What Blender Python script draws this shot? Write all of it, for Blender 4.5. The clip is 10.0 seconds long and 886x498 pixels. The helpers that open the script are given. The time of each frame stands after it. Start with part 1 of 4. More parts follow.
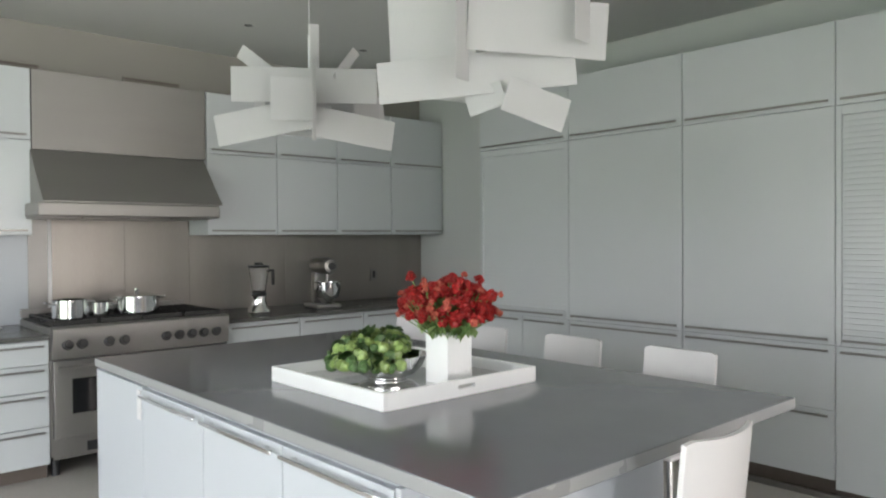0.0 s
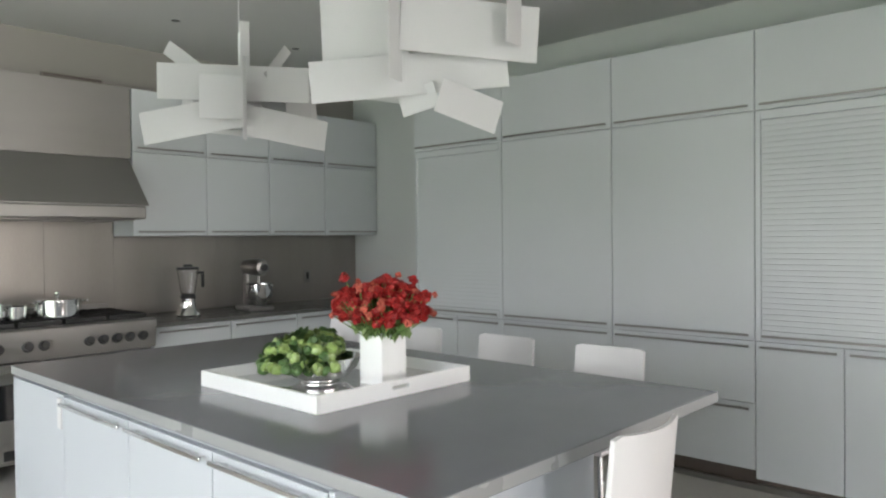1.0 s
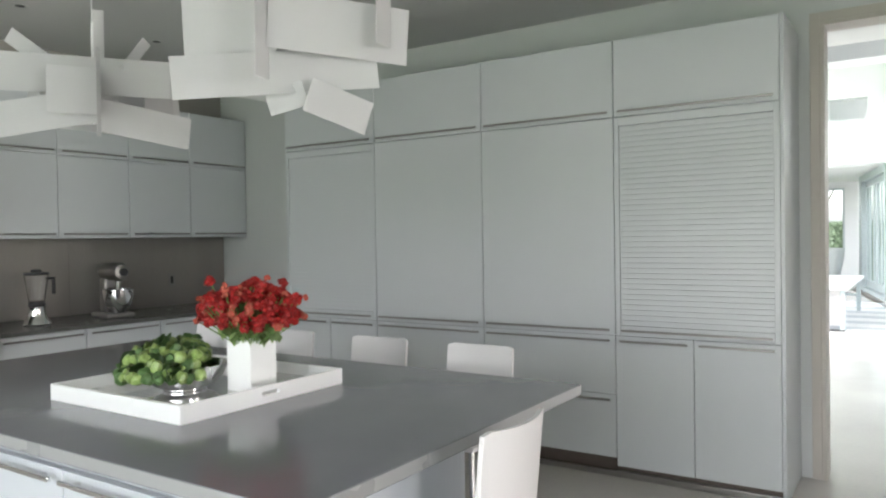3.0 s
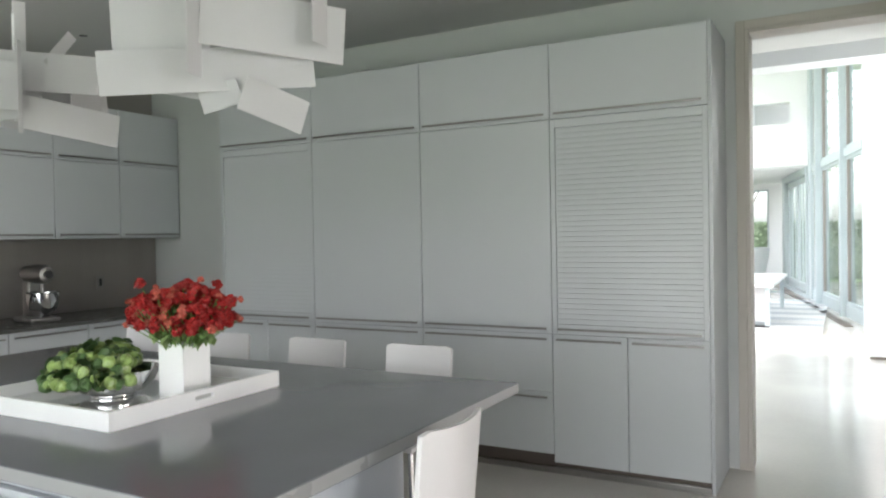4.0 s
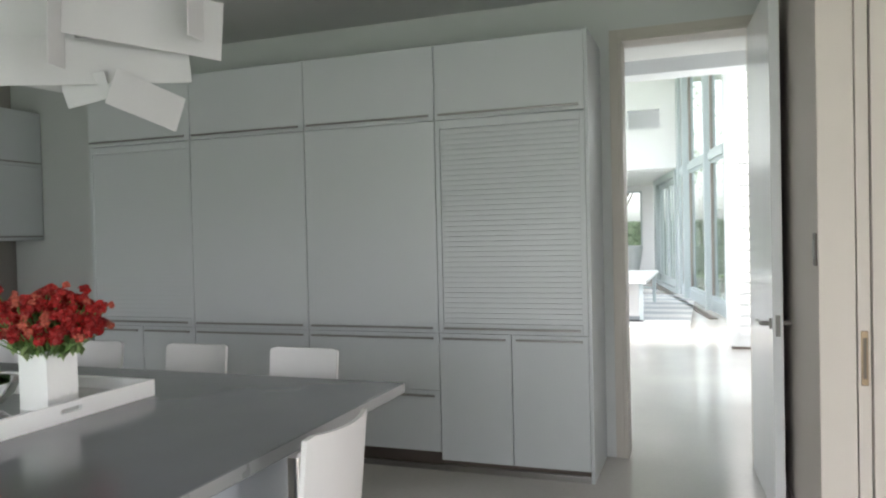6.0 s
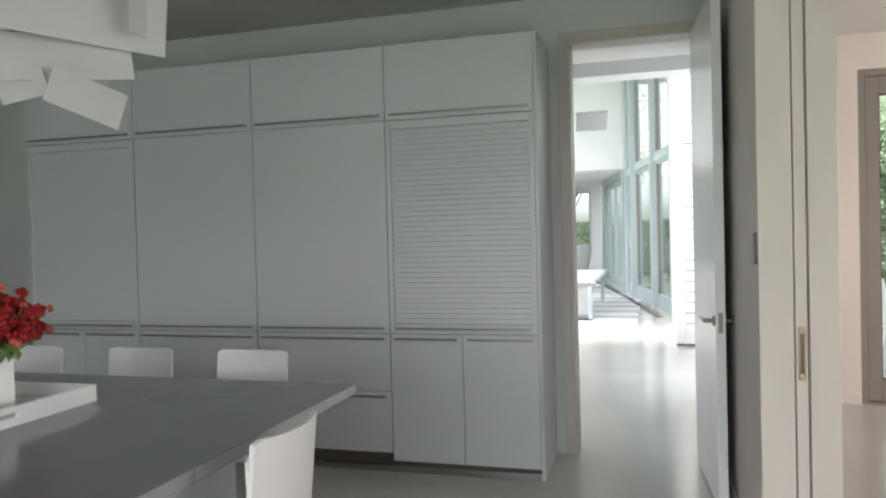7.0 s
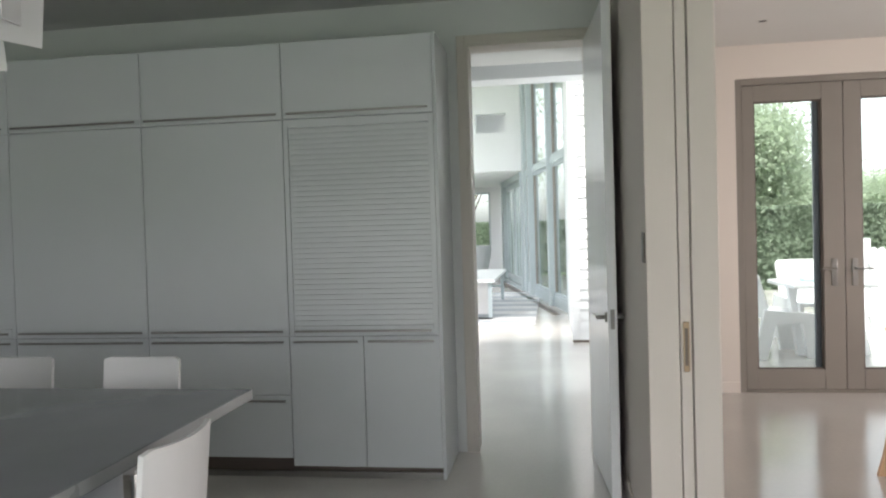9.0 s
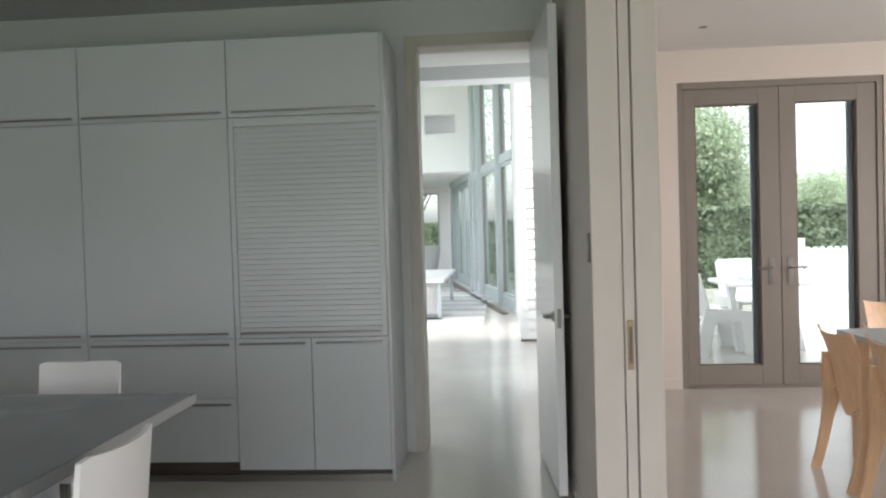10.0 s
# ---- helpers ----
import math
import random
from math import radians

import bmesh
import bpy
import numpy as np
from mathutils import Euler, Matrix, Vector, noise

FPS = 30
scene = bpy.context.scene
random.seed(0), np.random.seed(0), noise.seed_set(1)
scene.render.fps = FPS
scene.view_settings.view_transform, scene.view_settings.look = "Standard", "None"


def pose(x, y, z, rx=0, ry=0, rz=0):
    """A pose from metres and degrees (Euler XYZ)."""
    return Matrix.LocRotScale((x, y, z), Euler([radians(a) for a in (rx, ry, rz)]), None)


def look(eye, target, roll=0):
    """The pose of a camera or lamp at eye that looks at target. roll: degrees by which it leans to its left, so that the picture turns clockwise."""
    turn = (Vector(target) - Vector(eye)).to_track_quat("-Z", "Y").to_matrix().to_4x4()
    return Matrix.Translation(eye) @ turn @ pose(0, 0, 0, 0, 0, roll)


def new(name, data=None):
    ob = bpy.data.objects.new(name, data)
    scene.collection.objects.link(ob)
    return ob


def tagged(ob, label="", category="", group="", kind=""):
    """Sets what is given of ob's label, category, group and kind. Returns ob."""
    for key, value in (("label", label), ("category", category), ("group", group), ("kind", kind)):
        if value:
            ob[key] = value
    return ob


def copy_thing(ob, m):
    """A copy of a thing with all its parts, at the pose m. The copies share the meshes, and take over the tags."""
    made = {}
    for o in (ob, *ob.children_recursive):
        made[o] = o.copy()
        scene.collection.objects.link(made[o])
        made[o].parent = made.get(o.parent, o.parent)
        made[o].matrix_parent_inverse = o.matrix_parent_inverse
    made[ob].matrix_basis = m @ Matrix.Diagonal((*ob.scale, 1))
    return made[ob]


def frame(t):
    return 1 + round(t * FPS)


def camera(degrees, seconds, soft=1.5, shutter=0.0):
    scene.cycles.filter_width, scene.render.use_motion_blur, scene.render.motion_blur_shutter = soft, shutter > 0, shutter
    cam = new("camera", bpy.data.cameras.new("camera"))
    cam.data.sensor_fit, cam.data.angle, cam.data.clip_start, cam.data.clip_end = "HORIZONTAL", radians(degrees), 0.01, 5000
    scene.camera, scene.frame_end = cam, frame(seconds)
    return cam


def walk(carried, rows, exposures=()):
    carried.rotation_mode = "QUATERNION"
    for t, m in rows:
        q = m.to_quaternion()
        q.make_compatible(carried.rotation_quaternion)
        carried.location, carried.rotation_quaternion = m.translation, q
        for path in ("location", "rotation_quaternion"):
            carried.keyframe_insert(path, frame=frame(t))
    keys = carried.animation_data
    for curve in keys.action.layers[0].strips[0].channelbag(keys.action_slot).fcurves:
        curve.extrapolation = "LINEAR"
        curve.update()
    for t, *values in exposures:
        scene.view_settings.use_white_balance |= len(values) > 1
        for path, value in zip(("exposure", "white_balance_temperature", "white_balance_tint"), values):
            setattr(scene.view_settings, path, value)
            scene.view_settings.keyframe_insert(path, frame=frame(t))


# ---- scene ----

# camera on a tripod head, panning to the right; the lens sits a little off the axis
cam = camera(62.2, 10.0, soft=2.2)
PATH = [
    (0.0, -0.067, 0.052, 48.00, -0.84, 0.42), (0.5, -0.066, 0.053, 45.50, -0.84, 0.49),
    (1.0, -0.064, 0.055, 42.95, -0.84, 0.57), (1.5, -0.062, 0.057, 40.52, -0.84, 0.65),
    (2.0, -0.060, 0.058, 38.07, -0.84, 0.73), (2.5, -0.058, 0.060, 35.65, -0.85, 0.81),
    (4.0, -0.052, 0.063, 28.49, -0.92, 1.00), (4.5, -0.050, 0.064, 26.30, -0.95, 1.07),
    (5.0, -0.048, 0.065, 24.01, -0.99, 1.17), (5.5, -0.046, 0.066, 21.76, -1.03, 1.27),
    (7.0, -0.041, 0.068, 15.97, -1.14, 1.47), (7.5, -0.039, 0.069, 13.93, -1.18, 1.56),
    (8.0, -0.037, 0.069, 12.02, -1.22, 1.61), (8.5, -0.035, 0.069, 10.23, -1.26, 1.65),
    (9.0, -0.034, 0.070, 8.32, -1.30, 1.68), (9.5, -0.032, 0.070, 6.38, -1.35, 1.68),
    (10.0, -0.030, 0.070, 4.36, -1.39, 1.69)]
walk(cam, [(t, pose(x, y, 1.383, 90 + p, r, w)) for t, x, y, w, p, r in PATH],
     exposures=[(0.0, 1.43), (2.5, 1.48), (4.5, 1.24), (5.5, 1.09), (7.0, 0.84), (8.5, 0.70), (10.0, 0.62)])

# ---------------------------------------------------------------- light
world = bpy.data.worlds.new("world")
scene.world = world
world.use_nodes = True
wn = world.node_tree
sky = wn.nodes.new("ShaderNodeTexSky")
sky.sky_type, sky.sun_disc = "NISHITA", False
sky.sun_elevation, sky.sun_rotation = radians(50), radians(200)
sky.air_density, sky.dust_density, sky.ozone_density = 1.0, 3.0, 1.0
haze = wn.nodes.new("ShaderNodeHueSaturation")      # thin bright cloud over the blue
haze.inputs["Saturation"].default_value, haze.inputs["Value"].default_value = 0.25, 2.2
wn.links.new(sky.outputs[0], haze.inputs["Color"])
wn.links.new(haze.outputs[0], wn.nodes["Background"].inputs[0])
wn.nodes["Background"].inputs[1].default_value = 0.15

sun = new("sun", bpy.data.lights.new("sun", "SUN"))
sun.data.energy, sun.data.angle, sun.data.color = 3.4, radians(12), (1.0, 0.96, 0.9)
sun.matrix_world = look((0, -8, 12), (0, 0, 0))


def window_light(name, eye, target, w, h, energy, color):
    ob = new(name, bpy.data.lights.new(name, "AREA"))
    ob.data.shape, ob.data.size, ob.data.size_y = "RECTANGLE", w, h
    ob.data.energy, ob.data.color = energy, color
    ob.matrix_world = look(eye, target)
    return ob


window_light("daylight_kitchen", (-0.75, -3.3, 1.32), (-0.9, 4, 1.0), 5.9, 2.5, 26, (0.83, 0.91, 1.0))
window_light("daylight_hall", (-3.9, 12.5, 2.6), (3, 12.5, 1.5), 9.5, 4.6, 7, (0.80, 0.94, 1.0))
window_light("daylight_passage", (1.05, 7.05, 1.5), (-2, 7.0, 0.2), 1.0, 2.3, 18, (0.88, 0.97, 1.0))
window_light("daylight_dining", (5.9, 3.6, 1.4), (1.4, 5.6, 0.9), 2.6, 2.2, 48, (1.0, 0.89, 0.85)).data.spread = radians(115)

window_light("daylight_east", (13.9, -1.6, 1.45), (-5, 0.6, 1.3), 3.0, 2.2, 235, (0.95, 0.96, 0.97))

# ---------------------------------------------------------------- materials


def mat(name, color, rough=0.5, metal=0.0, vary=0.06, scale=6.0, bump=0.02, fine=120.0, coat=0.0,
        stretch=(1, 1, 1), rough_vary=0.06, translucent=0.0, spec=0.5):
    m = bpy.data.materials.new(name)
    m.use_nodes = True
    nt = m.node_tree
    n, link = nt.nodes, nt.links.new
    b = n["Principled BSDF"]
    b.inputs["Metallic"].default_value = metal
    b.inputs["Specular IOR Level"].default_value = spec
    b.inputs["Coat Weight"].default_value = coat
    b.inputs["Coat Roughness"].default_value = 0.05
    tc = n.new("ShaderNodeTexCoord")
    mp = n.new("ShaderNodeMapping")
    mp.inputs["Scale"].default_value = stretch
    link(tc.outputs["Object"], mp.inputs[0])
    big = n.new("ShaderNodeTexNoise")
    big.inputs["Scale"].default_value, big.inputs["Detail"].default_value = scale, 5
    link(mp.outputs[0], big.inputs[0])
    small = n.new("ShaderNodeTexNoise")
    small.inputs["Scale"].default_value, small.inputs["Detail"].default_value = fine, 3
    link(mp.outputs[0], small.inputs[0])
    add = n.new("ShaderNodeMath")
    add.operation = "MULTIPLY_ADD"
    link(small.outputs[0], add.inputs[0])
    add.inputs[1].default_value = 0.5
    link(big.outputs[0], add.inputs[2])
    rng = n.new("ShaderNodeMapRange")
    rng.inputs[1].default_value, rng.inputs[2].default_value = 0.45, 1.05
    rng.inputs[3].default_value, rng.inputs[4].default_value = 1 - vary, 1 + vary
    link(add.outputs[0], rng.inputs[0])
    mul = n.new("ShaderNodeVectorMath")
    mul.operation = "SCALE"
    mul.inputs[0].default_value = color
    link(rng.outputs[0], mul.inputs["Scale"])
    link(mul.outputs[0], b.inputs["Base Color"])
    rr = n.new("ShaderNodeMapRange")
    rr.inputs[1].default_value, rr.inputs[2].default_value = 0.3, 0.7
    rr.inputs[3].default_value, rr.inputs[4].default_value = max(0.01, rough - rough_vary), rough + rough_vary
    link(big.outputs[0], rr.inputs[0])
    link(rr.outputs[0], b.inputs["Roughness"])
    if bump:
        bp = n.new("ShaderNodeBump")
        bp.inputs["Strength"].default_value, bp.inputs["Distance"].default_value = bump, 0.01
        link(add.outputs[0], bp.inputs["Height"])
        link(bp.outputs[0], b.inputs["Normal"])
    if translucent:
        tr = n.new("ShaderNodeBsdfTranslucent")
        link(mul.outputs[0], tr.inputs[0])
        mix = n.new("ShaderNodeMixShader")
        mix.inputs[0].default_value = translucent
        link(b.outputs[0], mix.inputs[1])
        link(tr.outputs[0], mix.inputs[2])
        link(mix.outputs[0], n["Material Output"].inputs[0])
    return m


def glass_mat(name, tint=(1, 1, 1), rough=0.0):
    m = bpy.data.materials.new(name)
    m.use_nodes = True
    b = m.node_tree.nodes["Principled BSDF"]
    b.inputs["Base Color"].default_value = (*tint, 1)
    b.inputs["Transmission Weight"].default_value = 1
    b.inputs["Roughness"].default_value = rough
    b.inputs["IOR"].default_value = 1.45
    return m


def pane_mat(name, tint):
    """Thin window pane: clear, with a weak mirror."""
    m = bpy.data.materials.new(name)
    m.use_nodes = True
    n, link = m.node_tree.nodes, m.node_tree.links.new
    t = n.new("ShaderNodeBsdfTransparent")
    t.inputs[0].default_value = (*tint, 1)
    g = n.new("ShaderNodeBsdfGlossy")
    g.inputs["Roughness"].default_value = 0.01
    mix = n.new("ShaderNodeMixShader")
    fr = n.new("ShaderNodeFresnel")
    fr.inputs[0].default_value = 1.45
    less = n.new("ShaderNodeMath")
    less.operation = "MULTIPLY"
    less.inputs[1].default_value = 0.4
    link(fr.outputs[0], less.inputs[0])
    link(less.outputs[0], mix.inputs[0])
    link(t.outputs[0], mix.inputs[1])
    link(g.outputs[0], mix.inputs[2])
    link(mix.outputs[0], n["Material Output"].inputs[0])
    return m


M_WALL = mat("wall paint", (0.58, 0.59, 0.59), 0.7, vary=0.03, scale=1.5, bump=0.03, fine=260)
# range wall: darker and warmer than the other kitchen walls
M_WALL_WARM = mat("darker warm wall", (0.30, 0.28, 0.26), 0.7, vary=0.03, scale=1.5, bump=0.03, fine=260)
# white walls; the pinkish cast of the dining light is mixed into the colour
M_WARM = mat("warm-lit dining paint", (0.66, 0.60, 0.555), 0.7, vary=0.03, scale=1.5, bump=0.03, fine=260)
M_CEIL = mat("ceiling paint", (0.62, 0.62, 0.61), 0.8, vary=0.03, scale=1.2, bump=0.02, fine=200)
M_HALL = mat("hall white paint", (0.72, 0.735, 0.745), 0.6, vary=0.02, scale=2)
M_FLOOR = mat("pale limestone floor", (0.56, 0.535, 0.505), 0.15, vary=0.07, scale=1.3, bump=0.01, fine=40, rough_vary=0.05)
M_LACQ = mat("satin grey-white lacquer", (0.570, 0.592, 0.612), 0.34, vary=0.02, scale=1.1, bump=0.0, fine=300, rough_vary=0.015)
# white lacquer, darkened in colour to offset the strong window light on the island
M_ISLE = mat("toned-down satin white lacquer", (0.46, 0.485, 0.525), 0.33, vary=0.02, scale=1.5, bump=0.0, rough_vary=0.01)
M_WHITE = mat("white lacquer", (0.87, 0.875, 0.885), 0.28, vary=0.02, scale=3, bump=0.0, rough_vary=0.01)
M_STOOL = mat("white moulded shell", (0.63, 0.62, 0.63), 0.38, vary=0.02, scale=4, bump=0.0, rough_vary=0.02)
M_DOOR = mat("door enamel", (0.83, 0.84, 0.86), 0.2, vary=0.02, scale=3, bump=0.0, rough_vary=0.01)
M_QUARTZ = mat("dark grey quartz", (0.162, 0.165, 0.188), 0.14, vary=0.05, scale=5, fine=500, bump=0.003, rough_vary=0.02)
# lighter copy of the quartz: daylight on the slab's sides put into colour
M_QEDGE = mat("lit quartz edge", (0.27, 0.275, 0.28), 0.3, vary=0.03, scale=2, fine=300, bump=0.0)
M_EDGE = mat("honed quartz edge", (0.42, 0.44, 0.45), 0.35, vary=0.06, scale=9, fine=500, bump=0.01)
M_STEEL = mat("brushed stainless steel", (0.31, 0.297, 0.287), 0.45, 0.75, vary=0.04, scale=2, stretch=(1, 1, 6), bump=0.0, fine=160, rough_vary=0.02)
# tall light and dark colour bands imitate soft reflections in the steel
M_PANEL = mat("steel wall sheet with painted reflections", (0.31, 0.285, 0.265), 0.36, 0.55, vary=0.16, scale=1.1, stretch=(3, 3, 0.12), bump=0.004, fine=140, rough_vary=0.06)
M_DARKSTEEL = mat("dark handle steel", (0.30, 0.29, 0.28), 0.35, 1.0, vary=0.05, scale=8)
M_CHROME = mat("polished chrome", (0.78, 0.78, 0.78), 0.08, 1.0, vary=0.03, scale=5, bump=0.0, rough_vary=0.03)
M_IRON = mat("black cast iron", (0.02, 0.02, 0.02), 0.5, vary=0.2, scale=30, bump=0.06)
M_BLACK = mat("black plastic", (0.025, 0.025, 0.027), 0.35, vary=0.1, scale=12)
M_OVEN = mat("oven glass", (0.012, 0.012, 0.014), 0.08, vary=0.1, scale=5, bump=0.0)
M_TOE = mat("dark brown plinth", (0.12, 0.095, 0.08), 0.5, vary=0.1, scale=5)
M_COUNTER = mat("dark stone counter", (0.10, 0.10, 0.095), 0.22, vary=0.12, scale=12, fine=300)
M_PLATE = mat("frosted white acrylic", (0.67, 0.67, 0.675), 0.4, vary=0.02, scale=4, translucent=0.5, bump=0.0)
M_LEAF = mat("glossy green leaf", (0.085, 0.16, 0.055), 0.35, vary=0.5, scale=18, bump=0.05, translucent=0.2)
M_FRUIT = mat("green fruit", (0.21, 0.295, 0.095), 0.3, vary=0.5, scale=20, bump=0.03)
M_RED = mat("red petals", (0.36, 0.016, 0.016), 0.42, vary=0.5, scale=40, bump=0.05, translucent=0.15)
M_PINK = mat("pale salmon petals", (0.55, 0.13, 0.09), 0.5, vary=0.4, scale=40, bump=0.05, translucent=0.15)
M_STEM = mat("green stem", (0.16, 0.28, 0.08), 0.5, vary=0.2, scale=20)
M_TAUPE = mat("taupe painted wood", (0.23, 0.205, 0.185), 0.45, vary=0.05, scale=4)
M_WOOD = mat("pale maple plywood", (0.60, 0.40, 0.25), 0.38, vary=0.16, scale=5, stretch=(6, 6, 0.6), bump=0.02, fine=60)
M_MIRROR = mat("glossy tray floor", (0.80, 0.80, 0.80), 0.04, 0.62, vary=0.05, scale=3, bump=0.0, rough_vary=0.03)
M_GLASS = glass_mat("clear glass")
M_PANE = pane_mat("window pane", (0.95, 0.98, 0.97))
M_HEDGE = mat("clipped hedge leaves", (0.16, 0.205, 0.14), 0.7, vary=0.4, scale=9, bump=0.1, translucent=0.2)
# bright haze over the far crowns is put into this pale leaf colour
M_TREE = mat("haze-paled tree leaves", (0.45, 0.52, 0.39), 0.9, vary=0.08, scale=3, bump=0.0, translucent=0.5)
M_SCREEN = mat("dark screen frame", (0.10, 0.11, 0.14), 0.4, vary=0.05, scale=5)
M_BARK = mat("bark", (0.12, 0.09, 0.07), 0.9, vary=0.3, scale=8, bump=0.2)
M_LAWN = mat("mown lawn", (0.09, 0.15, 0.045), 0.9, vary=0.3, scale=3, bump=0.2)
M_PATIO = mat("grey patio stone", (0.20, 0.195, 0.185), 0.8, vary=0.15, scale=4, bump=0.05)
M_OUTWHITE = mat("white outdoor paint", (0.82, 0.83, 0.84), 0.4, vary=0.03, scale=4)
M_RUG = mat("pale striped rug", (0.70, 0.70, 0.70), 0.95, vary=0.06, scale=10, bump=0.2)
M_RUGD = mat("grey rug stripe", (0.46, 0.48, 0.51), 0.95, vary=0.06, scale=10, bump=0.2)
M_BRASS = mat("satin brass", (0.32, 0.235, 0.16), 0.4, 1.0)
M_LINING = mat("door lining paint", (0.50, 0.46, 0.42), 0.5, vary=0.03, scale=3)
M_FRAME = mat("pale grey aluminium", (0.43, 0.49, 0.51), 0.4, 0.0, vary=0.04, scale=5)

# ---------------------------------------------------------------- mesh helpers


def add_box(bm, x0, x1, y0, y1, z0, z1, bev=0.0, m=None):
    r = bmesh.ops.create_cube(bm, size=1)
    for v in r["verts"]:
        v.co = Vector((x0 + (v.co.x + 0.5) * (x1 - x0), y0 + (v.co.y + 0.5) * (y1 - y0), z0 + (v.co.z + 0.5) * (z1 - z0)))
    vs = r["verts"]
    if bev:
        es = list({e for v in vs for e in v.link_edges})
        out = bmesh.ops.bevel(bm, geom=es, offset=bev, segments=2, affect="EDGES", profile=0.5)
        vs = list({v for f in out["faces"] for v in f.verts} | {v for v in vs if v.is_valid})
    if m is not None:
        bmesh.ops.transform(bm, matrix=m, verts=[v for v in vs if v.is_valid])
    return vs


def box(*a, **k):
    bm = bmesh.new()
    add_box(bm, *a, **k)
    return bm


def add_tube(bm, p, q, r0, r1=None, seg=20):
    p, q = Vector(p), Vector(q)
    d = q - p
    m = Matrix.Translation((p + q) / 2) @ d.to_track_quat("Z", "Y").to_matrix().to_4x4()
    return bmesh.ops.create_cone(bm, cap_ends=True, segments=seg, radius1=r0, radius2=r0 if r1 is None else r1, depth=d.length, matrix=m)["verts"]


def tube(*a, **k):
    bm = bmesh.new()
    add_tube(bm, *a, **k)
    return bm


def lathe(profile, seg=32):
    """A closed turned shape from (radius, height) pairs."""
    bm = bmesh.new()
    rings = []
    for r, z in profile:
        rings.append([bm.verts.new((max(r, 1e-4) * math.cos(2 * math.pi * i / seg), max(r, 1e-4) * math.sin(2 * math.pi * i / seg), z)) for i in range(seg)])
    for a, b in zip(rings, rings[1:]):
        for i in range(seg):
            bm.faces.new((a[i], a[(i + 1) % seg], b[(i + 1) % seg], b[i]))
    bmesh.ops.recalc_face_normals(bm, faces=bm.faces)
    return bm


def prism(points, x0, x1, axis="x"):
    """A side profile (two coordinates) drawn out along an axis."""
    bm = bmesh.new()
    def co(a, b, c):
        return (a, b, c) if axis == "x" else (b, a, c) if axis == "y" else (b, c, a)
    lo = [bm.verts.new(co(x0, p, q)) for p, q in points]
    hi = [bm.verts.new(co(x1, p, q)) for p, q in points]
    bm.faces.new(lo)
    bm.faces.new(hi[::-1])
    for i in range(len(points)):
        j = (i + 1) % len(points)
        bm.faces.new((lo[i], hi[i], hi[j], lo[j]))
    bmesh.ops.recalc_face_normals(bm, faces=bm.faces)
    return bm


def mesh_of(name, bm, material, smooth=True):
    me = bpy.data.meshes.new(name)
    bm.to_mesh(me)
    bm.free()
    if material:
        me.materials.append(material)
    if smooth:
        me.polygons.foreach_set("use_smooth", [True] * len(me.polygons))
        me.set_sharp_from_angle(angle=radians(21))
    return me


def part(name, bm, material, parent, label="", at=None):
    ob = new(name, mesh_of(name, bm, material))
    ob.parent = parent
    if at is not None:
        ob.matrix_local = at
    return tagged(ob, label)


def solid(name, bm, material, label, category, group="", kind="", at=None):
    """A thing of one single mesh."""
    ob = new(name, mesh_of(name, bm, material))
    if at is not None:
        ob.matrix_world = at
    return tagged(ob, label, category, group, kind)


def thing(name, at, label, category, group="", kind=""):
    ob = new(name)
    ob.empty_display_size = 0.1
    ob.matrix_world = at
    return tagged(ob, label, category, group, kind)


def structure(name, bm, material, label, category):
    return solid(name, bm, material, label, category, kind="structure")


CEIL = 2.82
TALL_Y, BACK_Y = 4.096, 4.625
UP_X, RANGE_X, BASE_X = -5.14, -5.47, -4.74

# ---------------------------------------------------------------- shell of the house
structure("floor", box(-5.7, 14.2, -3.6, 22.5, -0.2, 0.0), M_FLOOR, "pale polished limestone floor through all rooms", "floor")
structure("ceiling", box(-5.7, 14.2, -3.6, 6.5, CEIL, CEIL + 0.2), M_CEIL, "plain grey-white painted ceiling", "ceiling")
structure("wall_range", box(-5.7, RANGE_X, -3.6, BACK_Y + 0.2, 0, CEIL), M_WALL_WARM, "darker warm grey wall behind the cooking range", "wall")

bm = bmesh.new()                     # back wall with the door opening
DX0, DX1, DZ = -0.533, 0.215, 2.545
add_box(bm, RANGE_X, DX0, BACK_Y, BACK_Y + 0.16, 0, CEIL)
add_box(bm, DX1, 0.62, BACK_Y, BACK_Y + 0.16, 0, CEIL)
add_box(bm, DX0, DX1, BACK_Y, BACK_Y + 0.16, DZ, CEIL)
structure("wall_north", bm, M_WALL, "painted grey-white wall with a tall door opening", "wall")

bm = bmesh.new()                     # pocket wall between kitchen and dining room
PX0, PX1, PY = 0.33, 0.603, 3.0
add_box(bm, PX0, 0.449, PY, BACK_Y, 0, CEIL, 0.004)
add_box(bm, 0.501, PX1, PY, 6.33, 0, CEIL, 0.004)
structure("wall_pocket", bm, M_WARM, "thick white wall end with a pocket door slot", "wall")
bm = bmesh.new()                     # wall with the garden doors
add_box(bm, 0.501, 1.472, 6.33, 6.51, 0, CEIL)
add_box(bm, 3.122, 6.2, 6.33, 6.51, 0, CEIL)
add_box(bm, 1.472, 3.122, 6.33, 6.51, 2.552, CEIL)
structure("wall_dining", bm, M_WARM, "warm white dining room wall round the garden doors", "wall")
bm = bmesh.new()                     # wall behind the camera, with its wide window
add_box(bm, RANGE_X, -3.8, -3.6, -3.4, 0, CEIL)
add_box(bm, 2.3, 14.2, -3.6, -3.4, 0, CEIL)
add_box(bm, -3.8, 2.3, -3.6, -3.4, 2.6, CEIL)
structure("wall_south", bm, M_WALL, "painted wall with a wide window", "wall")
